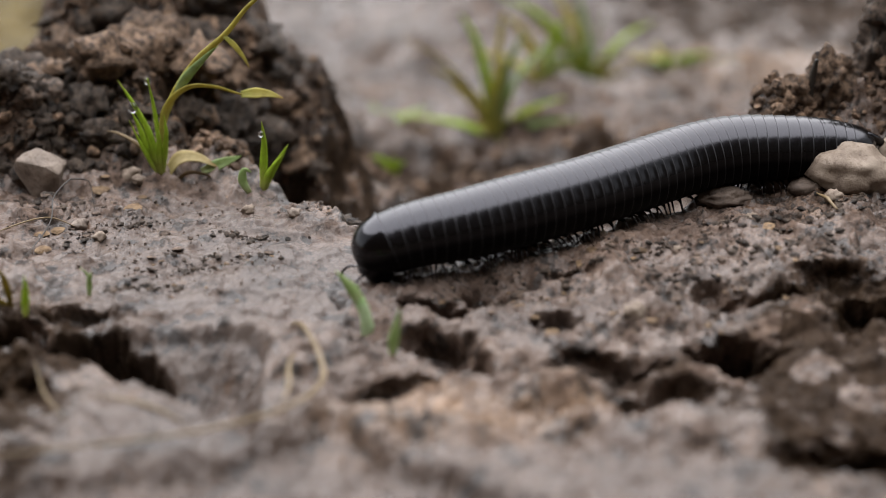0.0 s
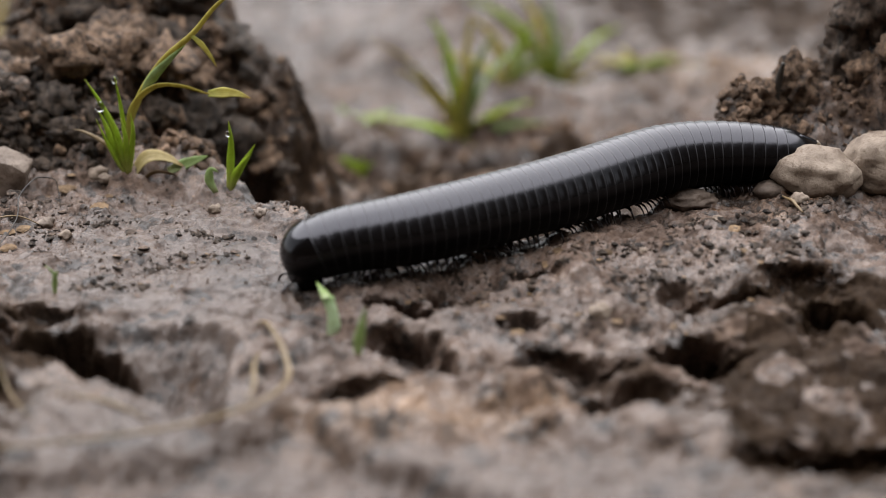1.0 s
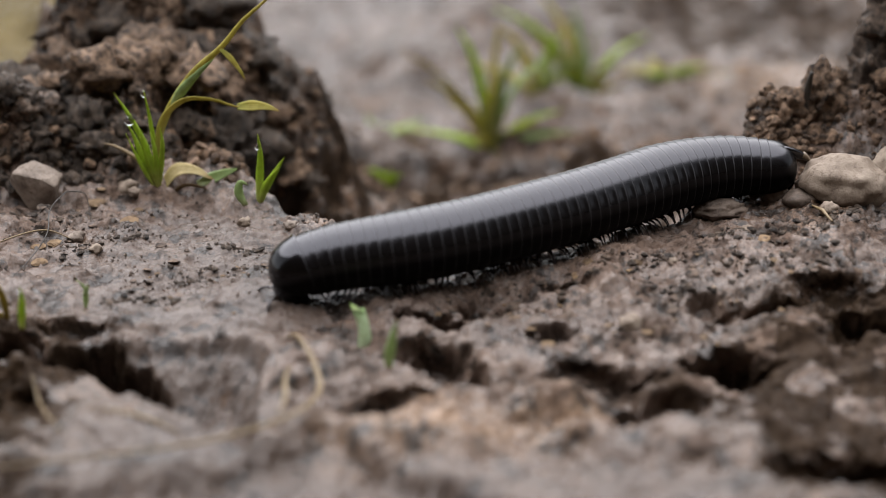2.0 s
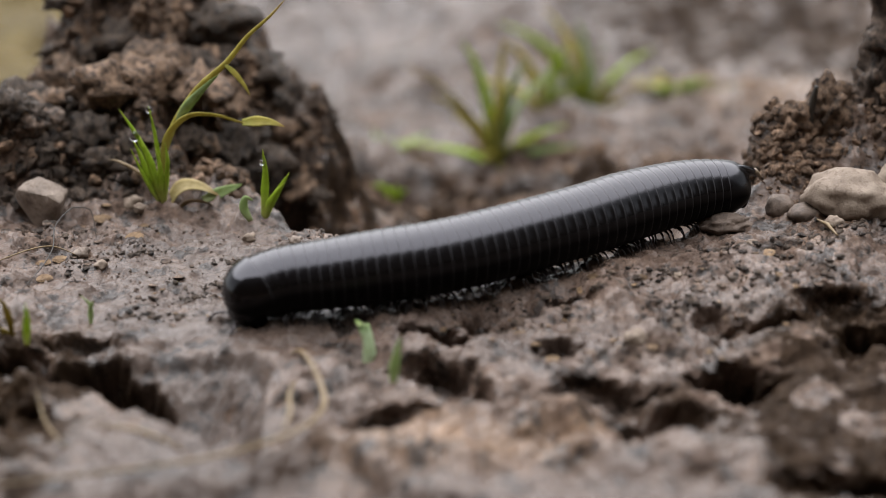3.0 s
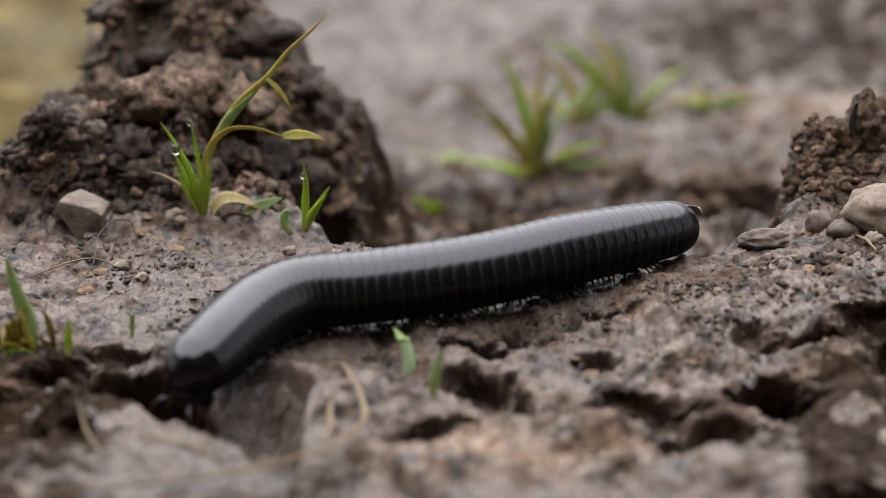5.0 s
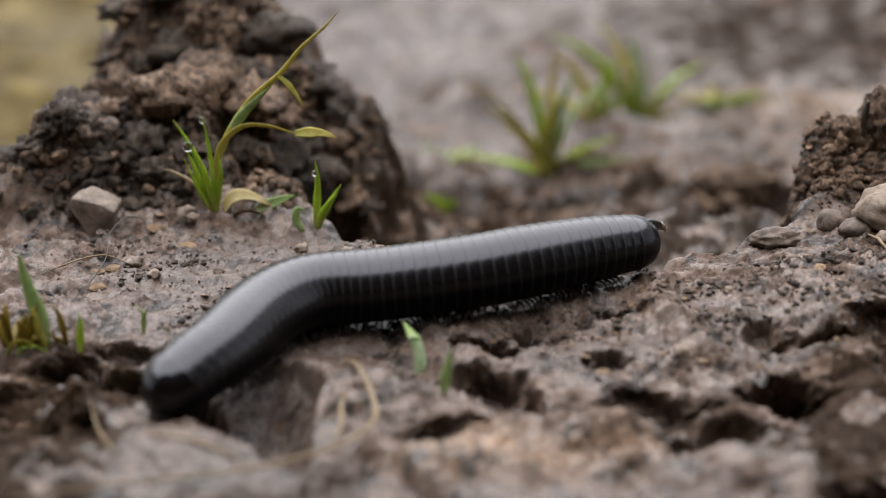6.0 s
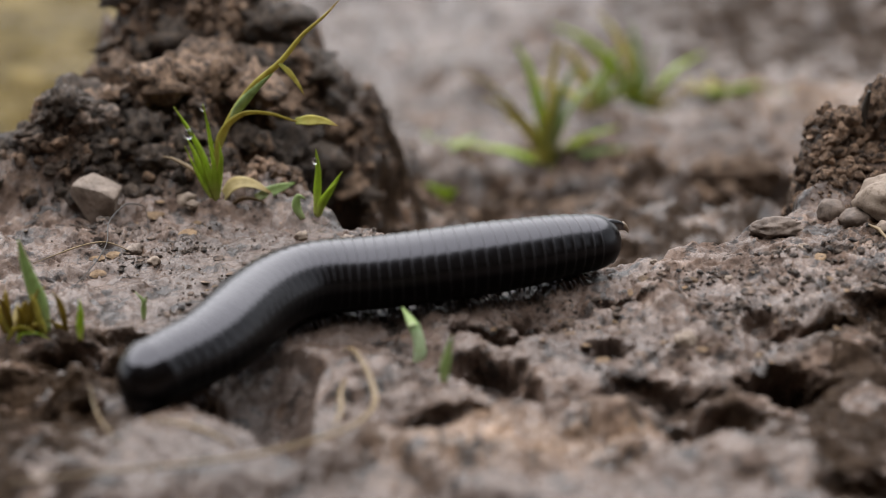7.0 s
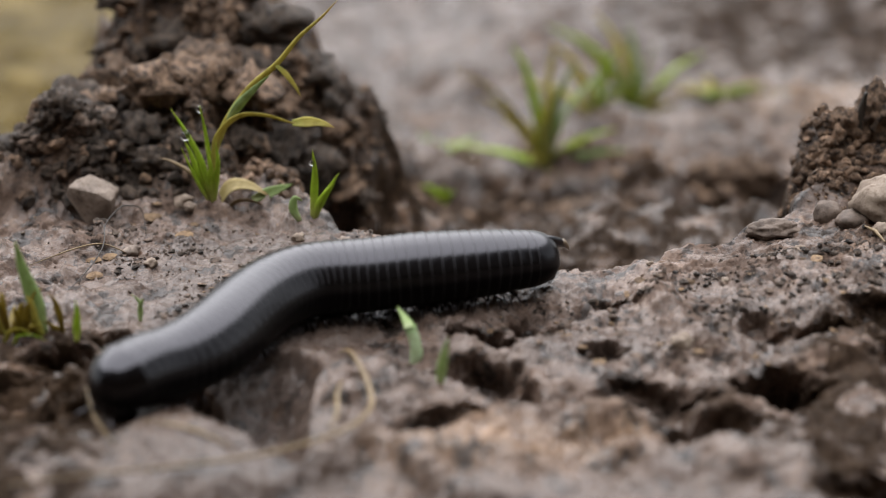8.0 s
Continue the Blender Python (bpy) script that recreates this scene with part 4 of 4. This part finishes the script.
def glide(rows, t):
    """A smooth value between rows."""
    a = np.array(rows, float)
    slope = np.gradient(a[:, 1], a[:, 0])
    i = min(max(int(np.searchsorted(a[:, 0], t)) - 1, 0), len(a) - 2)
    h = a[i + 1, 0] - a[i, 0]
    u = (t - a[i, 0]) / h
    return ((2 * u ** 3 - 3 * u ** 2 + 1) * a[i, 1] + (u ** 3 - 2 * u ** 2 + u) * h * slope[i] + (-2 * u ** 3 + 3 * u ** 2) * a[i + 1, 1] + (u ** 3 - u ** 2) * h * slope[i + 1])


def on_trail(s):
    return Vector([float(np.interp(s, trail_s, trail[:, k])) for k in range(3)])


GIRTH_FORE = (0.87, 0.89, 0.907, 0.923, 0.938, 0.951, 0.963, 0.974, 0.983, 0.990, 0.996, 1.0)
GIRTH_REAR = (0.79, 0.825, 0.855, 0.88, 0.902, 0.92, 0.937, 0.953, 0.967, 0.98, 0.992, 1.0)
FIRST, LAST = 0.062, 0.955


def ring_size(i):
    """Share of the full girth of ring i, counted from the head; i may lie between two rings."""
    return float(np.interp(i, range(12), GIRTH_FORE) * np.interp(RINGS - 1 - i, range(12), GIRTH_REAR))


def body_pose(t, share):
    """Pose in metres of a body station at a share of the length from the head: x forward, z up."""
    head, tail = glide(HEAD_S, t), glide(TAIL_S, t)
    root = head - 24.0
    stiff = glide(HEAD_STRAIGHT, t)
    lift = glide(HEAD_LIFT, t)

    def centre(u):
        """The trail, which the fore body leaves along its own line where it reaches ahead stiffly."""
        v = head + (tail - head) * u
        q = on_trail(v)
        if v > root and stiff > 0:
            line = on_trail(root) + (on_trail(root + 1.5) - on_trail(root - 3.5)) * ((v - root) / 5.0)
            q = q.lerp(line, stiff)
        k = ring_size((u - FIRST) / (LAST - FIRST) * (RINGS - 1))
        q.z -= BODY_R * (1 - k) * (0.25 if u < 0.5 else 1.0) + 0.5
        if u < 0.12:
            q.z += (1 - u / 0.12) ** 2 * lift
        return q

    d = (centre(share - 0.013) - centre(share + 0.013)).normalized()
    side = Vector((0, 0, 1)).cross(d).normalized()
    m = Matrix((d, side, d.cross(side))).transposed().to_4x4()
    m.translation = centre(share) * MM
    return m


HEAD_STRAIGHT = [(0, 0), (0.5, 0), (1.0, 0), (1.5, 0), (3.0, 0.3), (3.5, 0.6), (4.0, 0.45), (4.5, 0.25), (6.0, 0.15), (6.5, 0.1), (7.0, 0.05), (8.0, 0)]
HEAD_LIFT = [(0, -2.5), (0.5, -2.7), (1.0, -2.9), (1.5, -3.0), (3.0, -2.4), (3.5, -4.0), (4.0, -3.2), (4.5, -2.2), (6.0, -4.6), (7.0, -3.1), (8.0, -1.5)]


def turned(profile, seg=40, belly=0.90, mats=None, close=(False, False), pores=None):
    """A body of revolution about x from (x, radius) in units of the girth, flattened below. mats: material of each band. pores: where along x each side has a shallow dent."""
    bm = bmesh.new()
    rings = []
    for x, r in profile:
        ring = []
        for k in range(seg):
            a = 2 * math.pi * k / seg
            y, z = math.sin(a), math.cos(a)
            if pores is not None:
                dent = 1 - 0.020 * math.exp(-((x - pores) / 0.0006) ** 2 - ((math.acos(z) - 1.12) / 0.16) ** 2)
                y, z = y * dent, z * dent
            if z < -0.55:
                z = -0.55 + (z + 0.55) * (belly - 0.55) / 0.45
            ring.append(bm.verts.new((x, y * r, z * r)))
        rings.append(ring)
    for i in range(len(rings) - 1):
        for k in range(seg):
            j = (k + 1) % seg
            f = bm.faces.new((rings[i][k], rings[i + 1][k], rings[i + 1][j], rings[i][j]))
            if mats:
                f.material_index = mats[i]
    if close[0]:
        bm.faces.new(rings[0])
    if close[1]:
        bm.faces.new(rings[-1][::-1])
    bmesh.ops.recalc_face_normals(bm, faces=bm.faces)
    return bm


def leg_mesh(side):
    """One jointed walking leg, in mm, from its hip under the body to its claw."""
    bm = bmesh.new()
    knots = [(0, 0, 0.4), (0.1, 0.9, -0.05), (0.15, 1.8, 0.05), (0.2, 2.6, -0.3), (0.2, 3.1, -0.9), (0.15, 3.4, -1.6), (0.1, 3.5, -2.1)]
    line, w = [], []
    for i, (a, b) in enumerate(zip(knots, knots[1:])):
        for u in (0.08, 0.5, 0.92):
            line.append([(p + (q - p) * u) * MM * (side if k == 1 else 1) for k, (p, q) in enumerate(zip(a, b))])
            w.append((0.34 - 0.045 * i) * (0.82 if u != 0.5 else 1.0) * MM)
    w[-1] = 0.05 * MM
    tube_into(bm, line, w, w, 6)
    return bm


def make_millipede():
    body = empty("millipede", on_trail(70) * MM, "large glossy black millipede crawling over wet mud", "millipede")
    R = BODY_R * MM
    girdle = [(1.9, 0.976), (1.2, 0.986), (0.72, 0.991), (0.50, 0.992), (0.38, 0.9895), (0.26, 0.9925), (0.0, 0.996), (-0.3, 0.999), (-0.6, 1.001), (-0.9, 1.001), (-1.12, 1.001), (-1.28, 0.999), (-1.36, 0.993), (-1.38, 0.96)]
    bands = [1 if k in (10, 11) else 0 for k in range(len(girdle) - 1)]

    def ring_mesh(cone):
        shape = [(x * MM, r * R * (1 + cone * (x + 1.44) / 2.7)) for x, r in girdle]
        return link_mesh("body_ring", turned(shape, 72, 0.90, bands, pores=-0.0004), [SHELL, MARGIN])

    ring_data = {c: ring_mesh(c) for c in (-0.016, -0.004, 0.006, 0.018)}
    leg_data = {s: link_mesh("leg", leg_mesh(s), [LEG]) for s in (1, -1)}
    rings, legs = [], []
    for i in range(RINGS):
        left = RINGS - 1 - i
        ob = new("body_ring", ring_data[-0.016 if i < 8 else -0.004 if left > 8 else 0.006 if left > 3 else 0.018])
        ob.parent = body
        k = ring_size(i)
        ob.scale = (1.0, k, k)
        rings.append(ob)
        if i > RINGS - 3:
            continue
        for n, fore in enumerate((0.65, -0.65) if i > 2 else (0.0,)):
            for s in (1, -1):
                leg = new("leg", leg_data[s])
                leg.parent = ob
                leg.scale = (1, 1 / k, 1 / k)
                legs.append((leg, i, n, s, Vector((fore * MM, s * 1.9 * MM / k, -0.84 * R))))
    # collar, head with brow, eyes and mouthparts
    dome = [(5.95, 0.03), (5.85, 0.17), (5.55, 0.31), (5.0, 0.45), (4.2, 0.575), (3.2, 0.68), (2.0, 0.76), (0.8, 0.81), (-0.4, 0.845), (-1.25, 0.864), (-1.42, 0.860), (-1.45, 0.82)]
    collar = part("collar", turned([(x * MM, r * R) for x, r in dome], 56, 0.80, [1 if k == 9 else 0 for k in range(11)]), [GLOSSY, MARGIN], body, "smooth glossy black neck shield")
    bm = bmesh.new()
    bmesh.ops.create_uvsphere(bm, u_segments=40, v_segments=28, radius=1)
    for v in bm.verts:
        x, y, z = v.co
        front = max(x, 0)
        brow = 0.07 * math.exp(-((z - 0.30) / 0.18) ** 2) * front
        dip = -0.07 * math.exp(-((z + 0.02) / 0.13) ** 2) * front
        groove = -0.03 * math.exp(-(y / 0.07) ** 2) * max(z, 0) * front
        v.co = Vector((x * (3.5 + 4 * (brow + dip + groove)), y * (4.3 - 0.7 * max(-z, 0)), z * 3.8 + 0.5 * x * min(z, 0))) * MM
    head = part("head", bm, GLOSSY, body, "rounded glossy black head")
    for s in (1, -1):
        bm = bmesh.new()
        for r in range(4):
            for c in range(5 - r):
                bmesh.ops.create_icosphere(bm, subdivisions=1, radius=0.22 * MM, matrix=Matrix.Translation(((1.5 - 0.42 * c - 0.1 * r) * MM, s * (3.3 + 0.1 * c - 0.10 * r) * MM, (1.7 - 0.42 * r) * MM)))
        part("eye", bm, GLOSSY, head)
        bm = bmesh.new()
        bmesh.ops.create_uvsphere(bm, u_segments=16, v_segments=12, radius=1)
        for v in bm.verts:
            v.co = Vector((v.co.x * 2.0 + 0.4, v.co.y * 0.9 + s * 2.6, v.co.z * 1.6 - 2.3)) * MM
        part("mandible", bm, GLOSSY, head)
    feelers = []
    for s in (1, -1):
        bm = bmesh.new()
        line, w = [], []
        knots = [(0, 0, 0), (0.9, 0.45 * s, 0.3), (1.9, 0.8 * s, 0.35), (2.9, 1.1 * s, 0.0), (3.7, 1.3 * s, -0.7), (4.2, 1.4 * s, -1.6), (4.4, 1.4 * s, -2.4)]
        for i, (a, b) in enumerate(zip(knots, knots[1:])):
            for u in (0.06, 0.55, 0.94):
                line.append([(p + (q - p) * u) * MM for p, q in zip(a, b)])
                w.append((0.22 + 0.025 * i) * (0.72 if u == 0.06 else 1.0) * MM)
        w[-1] = 0.2 * MM
        tube_into(bm, line, w, w, 8)
        f = part("antenna", bm, LEG, head, "dark jointed antenna")
        feelers.append((f, s))
    # tail: closing valves and a pale hooked tip
    k = ring_size(RINGS - 1)
    cap = [(1.8, 0.95), (0.8, 0.985), (-0.8, 0.985), (-2.2, 0.955), (-3.4, 0.905), (-4.5, 0.83), (-5.4, 0.73), (-6.1, 0.60), (-6.6, 0.43), (-6.85, 0.22), (-6.9, 0.04)]
    tail = part("tail_plate", turned([(x * MM, r * R * k) for x, r in cap], 48, 0.95, None, (False, True)), SHELL, body, "rounded black end plate")
    bm = bmesh.new()
    tube_into(bm, [(x * MM, 0, z * MM * k) for x, z in ((-3.0, 3.9), (-4.6, 3.8), (-6.2, 3.5), (-7.6, 3.1), (-8.6, 2.5), (-9.2, 1.9))], [v * MM for v in (2.6, 2.4, 1.9, 1.3, 0.8, 0.4)], [v * MM for v in (0.9, 1.0, 0.95, 0.75, 0.5, 0.3)], 14)
    part("tail_hook", bm, [SHELL], tail, "hooked tail spine")
    bm = bmesh.new()
    tube_into(bm, [(x * MM, 0, z * MM * k) for x, z in ((-8.0, 3.05), (-8.9, 2.45), (-9.6, 1.6), (-9.85, 0.7))], [v * MM for v in (1.25, 0.75, 0.36, 0.06)], [v * MM for v in (0.74, 0.52, 0.30, 0.06)], 10)
    part("hook_tip", bm, HORN, tail, "pale horn-coloured tip")
    for s in (1, -1):
        bm = bmesh.new()
        bmesh.ops.create_uvsphere(bm, u_segments=18, v_segments=12, radius=1, matrix=Matrix.LocRotScale(Vector((-5.2, s * 1.5, -1.3)) * MM, Euler((0, 0, s * 0.35)), Vector((1.9, 1.6, 4.2)) * MM * k))
        part("tail_valve", bm, GLOSSY, tail)
    return body, rings, legs, collar, head, feelers, tail


millipede, body_rings, body_legs, neck, face, antennae, tail_end = make_millipede()


# ---- what moves ----
def motions():
    steps = [round(0.2 * k, 2) for k in range(41)]
    mids = {t: Matrix.Translation(body_pose(t, 0.5).translation) for t in steps}
    walk(millipede, [(t, mids[t]) for t in steps])

    def station(t, share):
        return mids[t].inverted() @ body_pose(t, share)

    for i, ob in enumerate(body_rings):
        share = FIRST + (LAST - FIRST) * i / (RINGS - 1)
        walk(ob, [(t, station(t, share)) for t in steps])
    walk(neck, [(t, station(t, 0.040) @ pose(0, 0, 0.0001, 0, 4, 0)) for t in steps])
    walk(face, [(t, station(t, 0.030) @ pose(0.0012, 0, -0.0027, 0, 24 + 4 * math.sin(1.9 * t), 0)) for t in steps])
    walk(tail_end, [(t, station(t, LAST) @ pose(-0.0006, 0, 0)) for t in steps])
    for ob, s in antennae:
        walk(ob, [(t, pose(0.0029, s * 0.0019, 0.0003, 8 * math.sin(2.9 * t + s), -28 + 6 * math.sin(2.3 * t + 1.2 * s), s * (20 + 8 * math.sin(3.1 * t + s)))) for t in steps])
    # waves run forward along the legs
    beats = [round(0.1 * k, 2) for k in range(81)]
    for ob, i, n, s, hip in body_legs:
        rows = []
        for t in beats:
            a = 2 * math.pi * (0.95 * t + (i * 2 + n) / 17.0) + (0 if s > 0 else 0.5) + 0.7 * math.sin(i * 7.1 + n * 3.3)
            lift = max(math.sin(a + 1.2), 0)
            rows.append((t, Matrix.Translation(hip) @ pose(0, 0, 0, s * 13 * lift, 0, -s * 24 * math.sin(a))))
        walk(ob, rows)
    # the blade's tip is pressed back as the head and then the body pass over it
    foot, knee = front_blade.location.copy(), bent_tip.location.copy()
    press = [(0, 0), (0.3, 6), (0.6, 34), (1.0, 66), (1.5, 80), (3.0, 84), (4.5, 78), (6.0, 66), (8.0, 56)]
    walk(front_blade, [(t, Matrix.Translation(foot) @ pose(0, 0, 0, -0.12 * a, 0.06 * a, 0)) for t, a in press])
    walk(bent_tip, [(t, Matrix.Translation(knee) @ pose(0, 0, 0, -a, 0, -0.3 * a)) for t, a in press])


motions()
